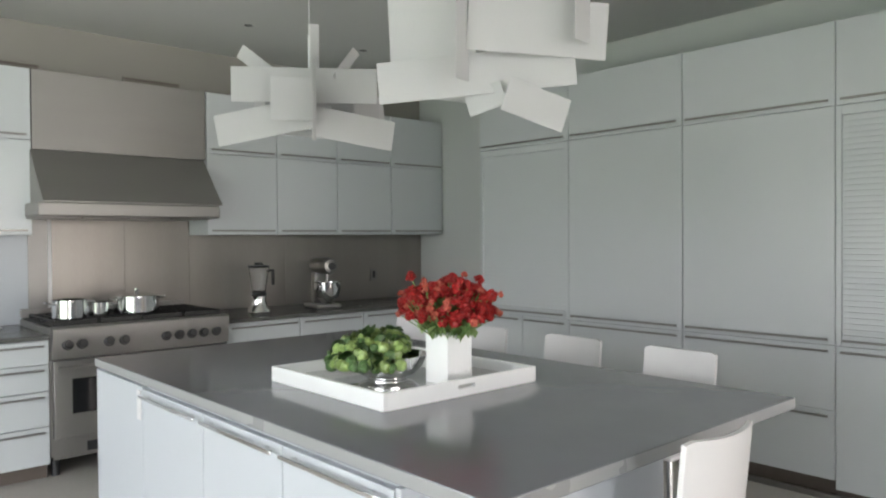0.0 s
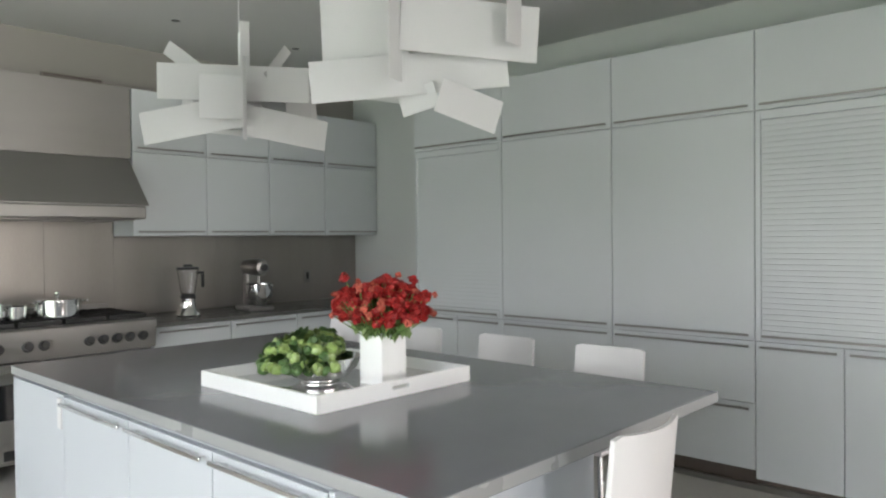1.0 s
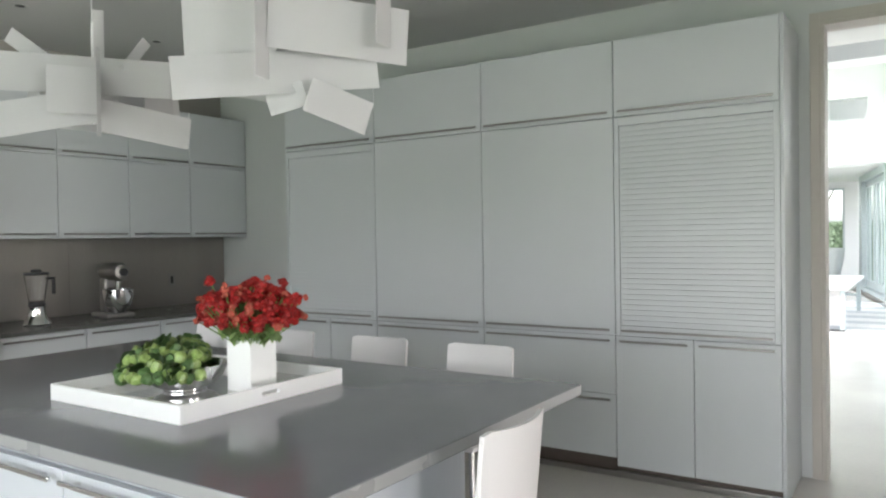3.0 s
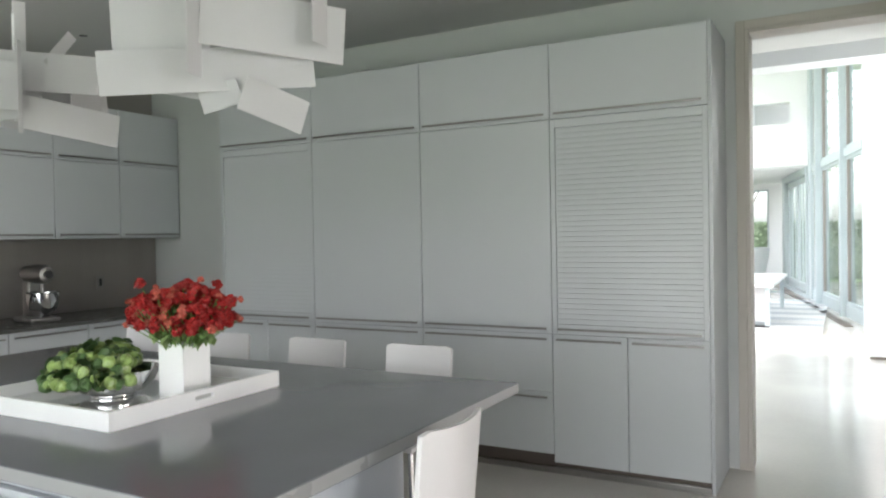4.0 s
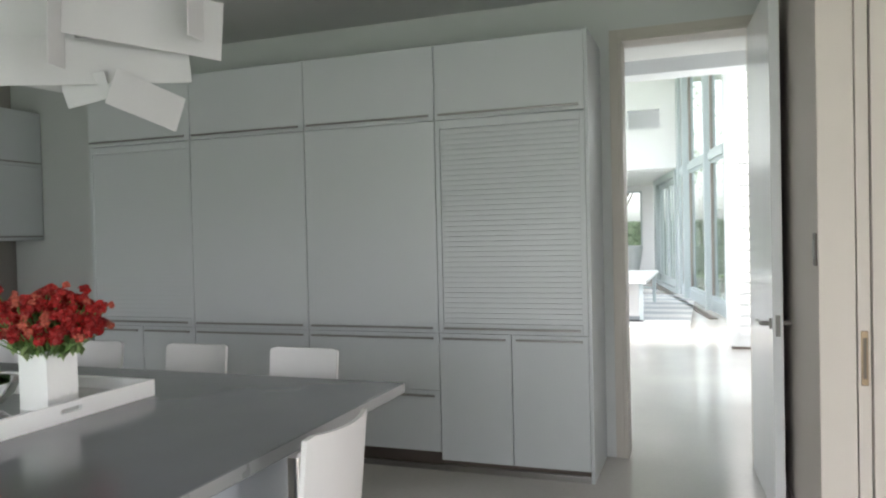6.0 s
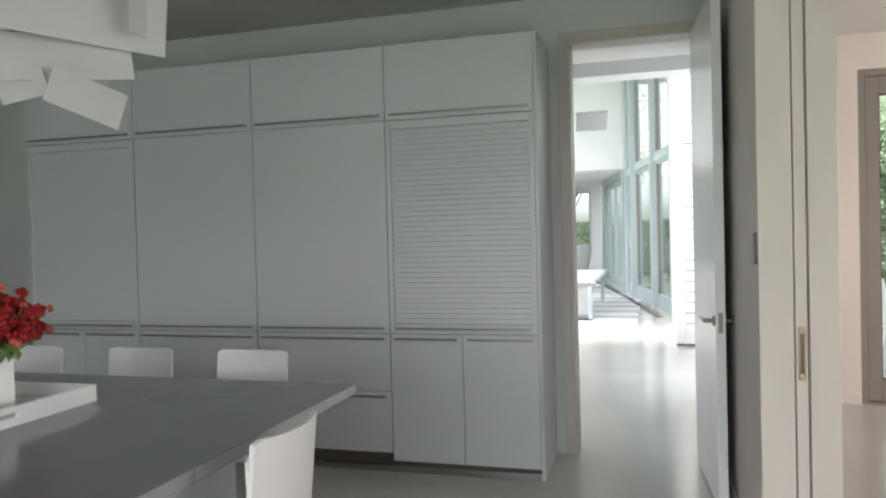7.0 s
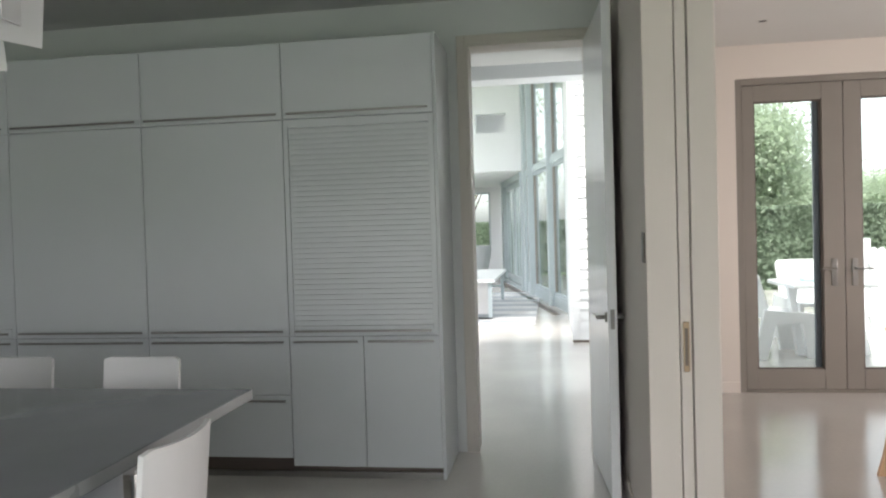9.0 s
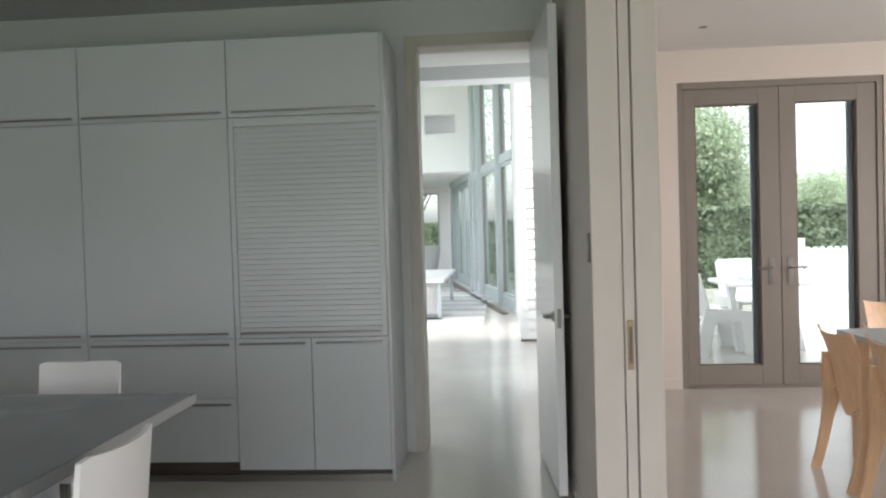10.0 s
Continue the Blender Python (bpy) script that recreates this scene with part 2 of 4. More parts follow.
bm = bmesh.new()                     # east walls: the dining room's, and the kitchen's further out
add_box(bm, 14.0, 14.2, -3.4, -3.2, 0, CEIL)
add_box(bm, 14.0, 14.2, 0.0, 0.4, 0, CEIL)
add_box(bm, 14.0, 14.2, -3.2, 0.0, 2.6, CEIL)
add_box(bm, 14.0, 14.2, -3.2, 0.0, 0, 0.25)
add_box(bm, 6.0, 14.2, 0.4, 0.6, 0, CEIL)
add_box(bm, 6.0, 6.2, 0.6, 1.4, 0, CEIL)
add_box(bm, 6.0, 6.2, 5.0, 6.33, 0, CEIL)
add_box(bm, 6.0, 6.2, 1.4, 5.0, 2.6, CEIL)
add_box(bm, 6.0, 6.2, 1.4, 5.0, 0, 0.25)
structure("wall_east", bm, M_WARM, "white dining room wall with two wide windows", "wall")

# ---------------------------------------------------------------- fitted cabinets


def handle_bar(parent, u0, u1, z, y, material=None):
    """Slim bar pull on two posts, in front of a door whose face is at y."""
    bm = bmesh.new()
    add_box(bm, u0, u1, y - 0.026, y - 0.016, z - 0.006, z + 0.006, 0.002)
    for u in (u0 + 0.05, u1 - 0.05):
        add_box(bm, u - 0.005, u + 0.005, y - 0.017, y + 0.001, z - 0.005, z + 0.005)
    part("handle", bm, material or M_DARKSTEEL, parent, "slim steel bar handle")


def cabinet(name, at, width, depth, z0, z1, fronts, label, category="cabinet", group="", body_mat=None, front_mat=None, toe=0.0):
    """Local frame: x along the width, the front at y = 0 looking to -y, z up."""
    body_mat, front_mat = body_mat or M_LACQ, front_mat or M_LACQ
    cab = thing(name, at, label, category, group)
    part("body", box(0.001, width - 0.001, 0.021, depth, z0, z1, 0.002), body_mat, cab)
    if toe:
        part("plinth", box(0.001, width - 0.001, 0.07, depth, 0.0, z0 - 0.001), M_TOE, cab, "dark recessed plinth")
    for kind, u0, u1, a, b, grip in fronts:
        g = 0.0022
        d = part(kind, box(u0 + g, u1 - g, 0.0, 0.019, a + g, b - g, 0.0025), front_mat, cab)
        if grip == "low":
            handle_bar(d, u0 + 0.03, u1 - 0.03, a + 0.03, 0.0)
        elif grip == "high":
            handle_bar(d, u0 + 0.03, u1 - 0.03, b - 0.03, 0.0)
    return cab


XS = [-4.122, -3.260, -2.397, -1.530, -0.658]
ZB, ZM, ZT = 0.812, 2.050, 2.488
GROUP = "tall cabinet wall"
for i in range(4):
    w = XS[i + 1] - XS[i]
    at = pose(XS[i], TALL_Y, 0)
    h2 = w / 2
    if i == 0:
        fr = [("door", 0, w, ZM, ZT, "low"), ("door", 0, h2, 0.107, ZB, "high"), ("door", h2, w, 0.107, ZB, "high")]
    elif i < 3:
        fr = [("door", 0, w, ZM, ZT, "low"), ("door", 0, w, ZB, ZM, "low"), ("drawer", 0, w, 0.472, ZB, "high"), ("drawer", 0, w, 0.107, 0.472, "high")]
    else:
        fr = [("door", 0, w, ZM, ZT, "low"), ("door", 0, h2, 0.062, ZB, "high"), ("door", h2, w, 0.062, ZB, "high")]
    cab = cabinet("tall_cabinet", at, w, 0.522, 0.107 if i < 3 else 0.062, ZT, fr,
                  ("grey-white lacquered tall cabinet with a flush roller front" if i == 0 else
                   "grey-white lacquered tall cabinet with a flush door and drawers" if i < 3 else
                   "grey-white lacquered tall cabinet with a slatted tambour shutter"), group=GROUP, toe=0.05 if i < 3 else 0)
    if i in (0, 3):                       # roller shutter in a slim frame
        bm = bmesh.new()
        add_box(bm, 0.002, 0.03, 0, 0.019, ZB + 0.003, ZM - 0.003, 0.002)
        add_box(bm, w - 0.03, w - 0.002, 0, 0.019, ZB + 0.003, ZM - 0.003, 0.002)
        add_box(bm, 0.03, w - 0.03, 0, 0.019, ZM - 0.05, ZM - 0.003, 0.002)
        part("shutter_frame", bm, M_LACQ, cab)
        n, lo, hi = 38, ZB + 0.06, ZM - 0.052
        rail = part("bottom_rail", box(0.031, w - 0.031, 0.0, 0.018, ZB + 0.003, lo - 0.002, 0.003), M_LACQ, cab)
        handle_bar(rail, 0.04, w - 0.04, ZB + 0.03, 0.0)
        step = (hi - lo) / n
        for k in range(n):
            z = lo + k * step
            if i == 3:
                bm = prism([(0.0075, z), (0.0068, z + step * 0.5), (0.0085, z + step - 0.002), (0.016, z + step - 0.0008), (0.016, z)], 0.031, w - 0.031)
            else:
                bm = box(0.031, w - 0.031, 0.006, 0.016, z, z + step - 0.0006)
            part("slat", bm, M_LACQ, cab)
    if i == 3:
        part("plinth", box(0.002, w - 0.002, 0.03, 0.5, 0.02, 0.06), M_TOE, cab, "dark recessed plinth")
        part("kick_strip", box(0.0, w - 0.002, 0.0, 0.02, 0.0, 0.036, 0.002), M_DARKSTEEL, cab, "brushed steel kick strip")
        part("end_panel", box(w, w + 0.018, -0.002, 0.522, 0.0, ZT + 0.003, 0.002), M_LACQ, cab)
    else:
        part("kick_strip", box(0.0, w, 0.0, 0.02, 0.0, 0.03, 0.002), M_DARKSTEEL, cab, "brushed steel kick strip")

# uppers on the range wall: local x runs along world y
UY = [2.335, 2.900, 3.455, 4.015, 4.615]
UB, UM, UT = 1.420, 2.008, 2.450
R90 = 90
for a, b in zip(UY, UY[1:]):
    w = b - a
    cabinet("wall_cabinet", pose(UP_X, a, 0, 0, 0, R90), w, 0.325, UB, UT,
            [("door", 0, w, UM, UT, "low"), ("door", 0, w, UB, UM, "low")],
            "grey-white lacquered wall cabinet with two stacked doors", group="wall cabinets over the counter")
for a, b in ((0.61, 1.205), (0.01, 0.608)):
    w = b - a
    cabinet("wall_cabinet", pose(UP_X, a, 0, 0, 0, R90), w, 0.325, UB, UT,
            [("door", 0, w, UM, UT, "low"), ("door", 0, w, UB, UM, "low")],
            "grey-white lacquered wall cabinet beside the cooker hood", group="wall cabinets over the counter")

# base cabinets left and right of the range
RY0, RY1, CT = 1.195, 2.275, 0.84
for a, b in ((0.50, 1.19), (-0.3, 0.498)):
    w = b - a
    cabinet("base_cabinet", pose(BASE_X, a, 0, 0, 0, R90), w, 0.7, 0.09, 0.812,
            [("drawer", 0, w, 0.672, 0.81, "high"), ("drawer", 0, w, 0.516, 0.672, "high"), ("drawer", 0, w, 0.312, 0.516, "high"), ("drawer", 0, w, 0.09, 0.312, "high")],
            "white lacquered base cabinet with four drawers", group="base cabinets", body_mat=M_LACQ, front_mat=M_LACQ, toe=0.05)
for a, b in ((2.28, 2.85), (2.852, 3.42), (3.422, 3.98)):
    w = b - a
    cabinet("base_cabinet", pose(BASE_X, a, 0, 0, 0, R90), w, 0.7, 0.09, 0.812,
            [("drawer", 0, w, 0.66, 0.81, "high"), ("door", 0, w, 0.09, 0.66, "high")],
            "white lacquered base cabinet with a drawer and a door", group="base cabinets", body_mat=M_LACQ, front_mat=M_LACQ, toe=0.05)
w = 0.575
cabinet("base_cabinet", pose(-4.735, 4.02, 0), w, 0.58, 0.09, 0.812,
        [("drawer", 0, w, 0.64, 0.81, "high"), ("drawer", 0, w, 0.09, 0.64, "high")],
        "white lacquered corner base cabinet with drawers", group="base cabinets", body_mat=M_LACQ, front_mat=M_LACQ, toe=0.05)

bm = bmesh.new()
add_box(bm, RANGE_X + 0.004, BASE_X + 0.012, 2.279, 4.62, 0.814, CT, 0.003)
add_box(bm, BASE_X + 0.012, XS[0] - 0.003, 4.0, 4.62, 0.814, CT, 0.003)
solid("worktop", bm, M_COUNTER, "dark polished stone worktop with a corner return", "worktop")
solid("worktop", box(RANGE_X + 0.004, BASE_X + 0.012, -0.35, 1.191, 0.814, CT, 0.003), M_COUNTER, "dark polished stone worktop beside the range", "worktop")

# stainless wall panels behind the range and the counter
bs = thing("backsplash", pose(RANGE_X, 0, 0), "brushed steel and white wall panels behind range and counter", "backsplash", kind="structure")
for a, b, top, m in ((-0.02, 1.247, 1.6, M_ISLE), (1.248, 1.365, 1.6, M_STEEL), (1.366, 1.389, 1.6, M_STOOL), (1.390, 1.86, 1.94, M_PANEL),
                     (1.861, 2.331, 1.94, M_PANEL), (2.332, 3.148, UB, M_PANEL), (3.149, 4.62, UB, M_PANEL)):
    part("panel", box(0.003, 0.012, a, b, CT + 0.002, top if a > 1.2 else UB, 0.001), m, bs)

# cooker hood with its chimney breast
hood = thing("cooker_hood", pose(0, 0, 0), "brushed stainless steel chimney cooker hood over the range", "cooker hood")
part("chimney", box(RANGE_X + 0.003, UP_X - 0.004, 1.210, 2.331, 1.957, UT, 0.002), M_STEEL, hood)
part("canopy", prism([(UP_X - 0.002, 1.954), (-4.84, 1.625), (-4.84, 1.618), (RANGE_X + 0.02, 1.618), (RANGE_X + 0.02, 1.954)], 1.195, 2.31, "y"), M_STEEL, hood)
part("lip", box(RANGE_X + 0.02, -4.83, 1.165, 2.290, 1.53, 1.617, 0.012), M_STEEL, hood, "rounded steel lip")
bm = bmesh.new()
for k in range(4):
    add_box(bm, -5.35, -4.93, 1.17 + k * 0.275, 1.43 + k * 0.275, 1.522, 1.531, 0.003)
part("filter", bm, M_DARKSTEEL, hood)

# professional range
rng_ = thing("range_cooker", pose(0, 0, 0), "wide stainless steel range cooker with black knobs and iron grates", "range cooker")
part("body", box(RANGE_X + 0.015, -4.76, RY0, RY1, 0.12, 0.875, 0.004), M_STEEL, rng_)
part("control_panel", prism([(-4.76, 0.885), (-4.70, 0.885), (-4.682, 0.872), (-4.68, 0.85), (-4.70, 0.70), (-4.76, 0.69)], RY0 + 0.002, RY1 - 0.002, "y"), M_STEEL, rng_)
for u in (0.082, 0.161, 0.313, 0.402, 0.658, 0.742, 0.824, 0.904, 0.990):
    y = RY0 + u
    k = part("knob", lathe([(0.0, 0.0), (0.034, 0.0), (0.034, 0.006), (0.026, 0.012), (0.024, 0.034), (0.02, 0.04), (0.0, 0.04)], 20), M_BLACK, rng_, "round black knob",
             at=pose(-4.695, y, 0.782, 0, 82, 0))
    part("bezel", lathe([(0.0, 0.0), (0.04, 0.0), (0.04, 0.004), (0.0, 0.004)], 20), M_STEEL, k)
for a, b in ((0.0, 0.41), (0.415, 1.078)):
    d = part("oven_door", box(-4.762, -4.715, RY0 + a + 0.012, min(RY0 + b, RY1) - 0.012, 0.23, 0.685, 0.006), M_STEEL, rng_)
    part("window", box(-4.718, -4.711, RY0 + a + 0.11, RY0 + b - 0.1, 0.37, 0.575, 0.003), M_OVEN, d, "dark oven glass")
    bm = tube((-4.675, RY0 + a + 0.03, 0.645), (-4.675, RY0 + b - 0.03, 0.645), 0.013)
    for y in (RY0 + a + 0.05, RY0 + b - 0.05):
        add_tube(bm, (-4.675, y, 0.645), (-4.717, y, 0.645), 0.009)
    part("handle", bm, M_STEEL, d)
part("kick_panel", box(-4.80, -4.765, RY0 + 0.02, RY1 - 0.02, 0.1, 0.215, 0.003), M_STEEL, rng_)
part("vent", box(-4.764, -4.758, RY0 + 0.2, RY0 + 0.95, 0.125, 0.185, 0.003), M_BLACK, rng_)
for y in (RY0 + 0.04, RY1 - 0.04):
    for x in (-4.82, -5.38):
        part("leg", tube((x, y, 0.0), (x, y, 0.125), 0.022), M_BLACK, rng_)
part("cooktop", box(RANGE_X + 0.016, -4.765, RY0 + 0.015, RY1 - 0.015, 0.872, 0.886, 0.003), M_IRON, rng_)
for c in range(4):
    bm = bmesh.new()
    y0 = RY0 + 0.025 + c * 0.262
    for k in range(5):
        y = y0 + 0.02 + k * 0.054
        add_box(bm, -5.38, -4.79, y - 0.005, y + 0.005, 0.902, 0.914)
    for x in (-5.38, -5.09, -4.80):
        add_box(bm, x, x + 0.012, y0 + 0.01, y0 + 0.25, 0.886, 0.910)
    part("grate", bm, M_IRON, rng_)
part("back_guard", box(RANGE_X + 0.014, RANGE_X + 0.05, RY0, RY1, 0.885, 0.94, 0.003), M_STEEL, rng_)

# vents on the wall above the cabinets
for y0, y1 in ((0.72, 1.33), (1.86, 2.27)):
    v = thing("wall_vent", pose(RANGE_X, 0, 2.48), "slim dark linear air vent above the cabinets", "air vent", "air vents")
    part("frame", box(0.002, 0.025, y0, y1, 0.0, 0.065, 0.004), M_TAUPE, v)
    for k in range(3):
        part("slat", box(0.025, 0.032, y0 + 0.015, y1 - 0.015, 0.01 + k * 0.018, 0.018 + k * 0.018), M_TOE, v)

# ---------------------------------------------------------------- island
IX0, IX1, IY0, IY1, IZ = -3.215, -0.972, 0.985, 2.253, 0.91
top = thing("island_worktop", pose(0, 0, IZ), "large dark grey quartz island worktop", "worktop")
slab = part("slab", box(IX0, IX1, IY0, IY1, -0.034, 0.0, 0.0025), M_QUARTZ, top)
# upright faces take the lighter, lit-looking quartz
slab.data.materials.append(M_QEDGE)
for f in slab.data.polygons:
    if abs(f.normal.z) < 0.3:
        f.material_index = 1
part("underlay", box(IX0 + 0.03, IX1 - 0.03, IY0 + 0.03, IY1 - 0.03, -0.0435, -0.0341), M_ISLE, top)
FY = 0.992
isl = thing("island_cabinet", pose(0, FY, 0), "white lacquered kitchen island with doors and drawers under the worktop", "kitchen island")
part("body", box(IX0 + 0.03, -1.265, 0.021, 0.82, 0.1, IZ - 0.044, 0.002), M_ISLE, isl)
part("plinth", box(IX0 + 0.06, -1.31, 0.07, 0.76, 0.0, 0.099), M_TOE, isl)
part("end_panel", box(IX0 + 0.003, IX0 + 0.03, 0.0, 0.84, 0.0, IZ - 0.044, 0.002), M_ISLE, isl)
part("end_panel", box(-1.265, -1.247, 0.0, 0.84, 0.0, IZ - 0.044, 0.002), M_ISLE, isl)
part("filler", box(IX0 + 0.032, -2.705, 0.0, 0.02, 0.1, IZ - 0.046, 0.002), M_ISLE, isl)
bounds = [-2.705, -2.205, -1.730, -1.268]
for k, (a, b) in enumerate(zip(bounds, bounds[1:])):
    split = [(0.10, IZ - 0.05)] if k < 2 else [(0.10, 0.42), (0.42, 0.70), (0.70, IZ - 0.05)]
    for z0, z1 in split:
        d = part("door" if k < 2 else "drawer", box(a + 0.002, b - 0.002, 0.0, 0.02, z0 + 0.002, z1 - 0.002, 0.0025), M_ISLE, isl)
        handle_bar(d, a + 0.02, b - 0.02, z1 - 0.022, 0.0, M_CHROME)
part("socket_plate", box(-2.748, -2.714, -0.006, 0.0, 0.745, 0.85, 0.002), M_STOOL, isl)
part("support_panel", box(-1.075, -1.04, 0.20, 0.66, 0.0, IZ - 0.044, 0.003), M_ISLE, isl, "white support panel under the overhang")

# ---------------------------------------------------------------- stools


def curved_panel(w, h, t, bend, lean=0.0, nx=14, nz=8, dip=0.0, round_top=0.02):
    """A thin bent shell: width along x, height along z, hollow towards -y."""
    bm = bmesh.new()
    grid = []
    for side in (0, 1):
        rows = []
        for j in range(nz + 1):
            row = []
            for i in range(nx + 1):
                u, v = i / nx * 2 - 1, j / nz
                edge = max(0.0, abs(u) - (1 - round_top / (w / 2))) / (round_top / (w / 2))
                top = h - dip * (1 - u * u) - round_top * (1 - math.sqrt(max(0.0, 1 - edge * edge)))
                row.append(bm.verts.new((u * w / 2, -bend * u * u + lean * v + side * t, v * top)))
            rows.append(row)
        grid.append(rows)
    for side in (0, 1):
        for j in range(nz):
            for i in range(nx):
                g = grid[side]
                q = (g[j][i], g[j][i + 1], g[j + 1][i + 1], g[j + 1][i])
                bm.faces.new(q if side == 0 else q[::-1])
    f, b = grid
    for j in range(nz):
        bm.faces.new((f[j][0], f[j + 1][0], b[j + 1][0], b[j][0]))
        bm.faces.new((f[j][nx], b[j][nx], b[j + 1][nx], f[j + 1][nx]))
    for i in range(nx):
        bm.faces.new((f[0][i], b[0][i], b[0][i + 1], f[0][i + 1]))
        bm.faces.new((f[nz][i], f[nz][i + 1], b[nz][i + 1], b[nz][i]))
    bmesh.ops.recalc_face_normals(bm, faces=bm.faces)
    return bm


def stool(at, label):
    s = thing("counter_stool", at, label, "stool", "stools at the island")
    part("seat", box(-0.165, 0.165, -0.33, 0.0, 0.655, 0.675, 0.009), M_STOOL, s)
    part("cushion", box(-0.15, 0.15, -0.315, -0.02, 0.675, 0.69, 0.007), M_EDGE, s, "thin grey seat pad")
    part("backrest", curved_panel(0.288, 0.315, 0.012, 0.03, 0.03, dip=0.006, round_top=0.009), M_STOOL, s, at=pose(0, 0.0, 0.655))
    for x in (-0.14, 0.14):
        for y in (-0.30, -0.03):
            part("leg", tube((x * 1.15, y * 1.02 - 0.01, 0.0), (x, y, 0.657), 0.011), M_CHROME, s)
    bm = bmesh.new()
    for a, b in (((-0.155, -0.31), (0.155, -0.31)), ((-0.155, -0.31), (-0.155, -0.04)), ((0.155, -0.31), (0.155, -0.04))):
        add_tube(bm, (*a, 0.24), (*b, 0.24), 0.008)
    part("footrest", bm, M_CHROME, s)
    return s


STOOL = "white counter stool with a low curved back"
first = stool(pose(-1.49, 2.495, 0), STOOL + " under the island")
for x in (-1.982, -2.50, -3.01):
    copy_thing(first, pose(x, 2.495, 0))
end = copy_thing(first, pose(-0.845, 1.54, 0, 0, 0, -90))
tagged(end, STOOL + " at the island's end")

# ---------------------------------------------------------------- pendant lamps of loose white sheets


def sheet_lamp(at, k, sheets, label):
    """sheets: centre right, centre up, towards the viewer, width, height (all in units of k), roll, turn, lean."""
    lamp = thing("pendant_lamp", at, label, "pendant lamp", "pendant lamps over the island")
    for u, v, d, w, h, roll, turn, lean in sheets:
        bm = box(-w * k / 2, w * k / 2, -0.0013, 0.0013, -h * k / 2, h * k / 2, 0.0006)
        part("sheet", bm, M_PLATE, lamp, at=pose(u * k, -d * k, v * k, lean, roll, turn))
    part("core", tube((0, 0, -0.10), (0, 0, 0.28), 0.004), M_OUTWHITE, lamp)
    part("cord", tube((0, 0, 0.28), (0, 0, CEIL - lamp.location.z - 0.03), 0.0012, seg=8), M_OUTWHITE, lamp)
    part("rose", lathe([(0.0, 0.0), (0.055, 0.0), (0.06, 0.006), (0.06, 0.028), (0.0, 0.028)]), M_OUTWHITE, lamp, at=pose(0, 0, CEIL - lamp.location.z - 0.03))
    return lamp


LAMP = "pendant lamp of overlapping frosted white acrylic sheets"
sheet_lamp(pose(-1.60, 1.62, 1.906, 0, 0, 46), 0.00160, [
    (-105, 70, 20, 165, 140, -1, -14, 3),
    (85, 44, 70, 250, 100, 3.5, 8, 2),
    (-25, -32, 45, 356, 76, -4.5, -3, -3),
    (-48, 22, 95, 40, 150, 1, 55, 0),
    (-8, -76, 40, 74, 44, -14, -25, 8),
    (82, -92, 60, 118, 62, 19, 12, -4),
    (160, 58, 85, 46, 90, 1, 48, 0),
    (20, 90, -70, 320, 80, 8, 20, 4),
    (-70, -20, -90, 190, 70, 12, -35, 0),
    (60, 5, -110, 230, 70, -9, 28, 0),
    (100, 115, -20, 60, 120, -24, 70, 0)], LAMP)
sheet_lamp(pose(-2.635, 1.645, 1.924, 0, 0, 55), 0.00222, [
    (-8, 32, 20, 258, 62, 0.5, -2, 2),
    (-78, -38, 45, 168, 56, -11, -8, -4),
    (80, -48, 40, 145, 54, 9, 12, -4),
    (-24, -2, 70, 76, 74, 0, 6, 0),
    (-98, 78, -10, 82, 26, 36, -30, 0),
    (8, 108, -30, 17, 95, 0, 10, 0),
    (12, -5, 84, 9, 140, 0, 50, 0),
    (102, 22, -25, 60, 92, -3, 40, 0),
    (66, 72, 10, 18, 74, 38, 35, 0),
    (30, -5, -60, 240, 60, -6, 24, 0),
    (-40, -15, -70, 170, 60, 8, -28, 0)], LAMP)

# ---------------------------------------------------------------- tray, vase and bowl on the island
TX0, TX1, TY0, TY1 = -2.272, -1.658, 1.262, 1.892
tray = thing("serving_tray", pose(0, 0, IZ), "large square white lacquered tray with slot handles", "tray")
part("base", box(TX0 + 0.004, TX1 - 0.004, TY0 + 0.004, TY1 - 0.004, 0.0, 0.010), M_WHITE, tray)
part("mirror", box(TX0 + 0.0135, TX1 - 0.0135, TY0 + 0.0135, TY1 - 0.0135, 0.0101, 0.0135), M_MIRROR, tray, "glossy white tray floor")
part("side", box(TX0, TX1, TY0, TY0 + 0.013, 0.0, 0.05, 0.0015), M_WHITE, tray)
part("side", box(TX0, TX1, TY1 - 0.013, TY1, 0.0, 0.05, 0.0015), M_WHITE, tray)
YC = (TY0 + TY1) / 2
for x in (TX0, TX1 - 0.013):             # sides with an oblong hand slot
    bm = bmesh.new()
    add_box(bm, x, x + 0.013, TY0 + 0.013, YC - 0.036, 0.0, 0.05)
    add_box(bm, x, x + 0.013, YC + 0.036, TY1 - 0.013, 0.0, 0.05)
    add_box(bm, x, x + 0.013, YC - 0.036, YC + 0.036, 0.0, 0.022)
    add_box(bm, x, x + 0.013, YC - 0.036, YC + 0.036, 0.035, 0.05)
    for e in (-1, 1):
        for q in range(5):
            z = 0.022 + q * 0.0026
            r = 0.0065 - math.sqrt(max(0.0, 0.0065 ** 2 - (z + 0.0013 - 0.0285) ** 2))
            a, b = sorted((YC + e * 0.036, YC + e * (0.036 - r)))
            if b - a > 0.0003:
                add_box(bm, x, x + 0.013, a, b, z, z + 0.0026)
    part("side", bm, M_WHITE, tray)

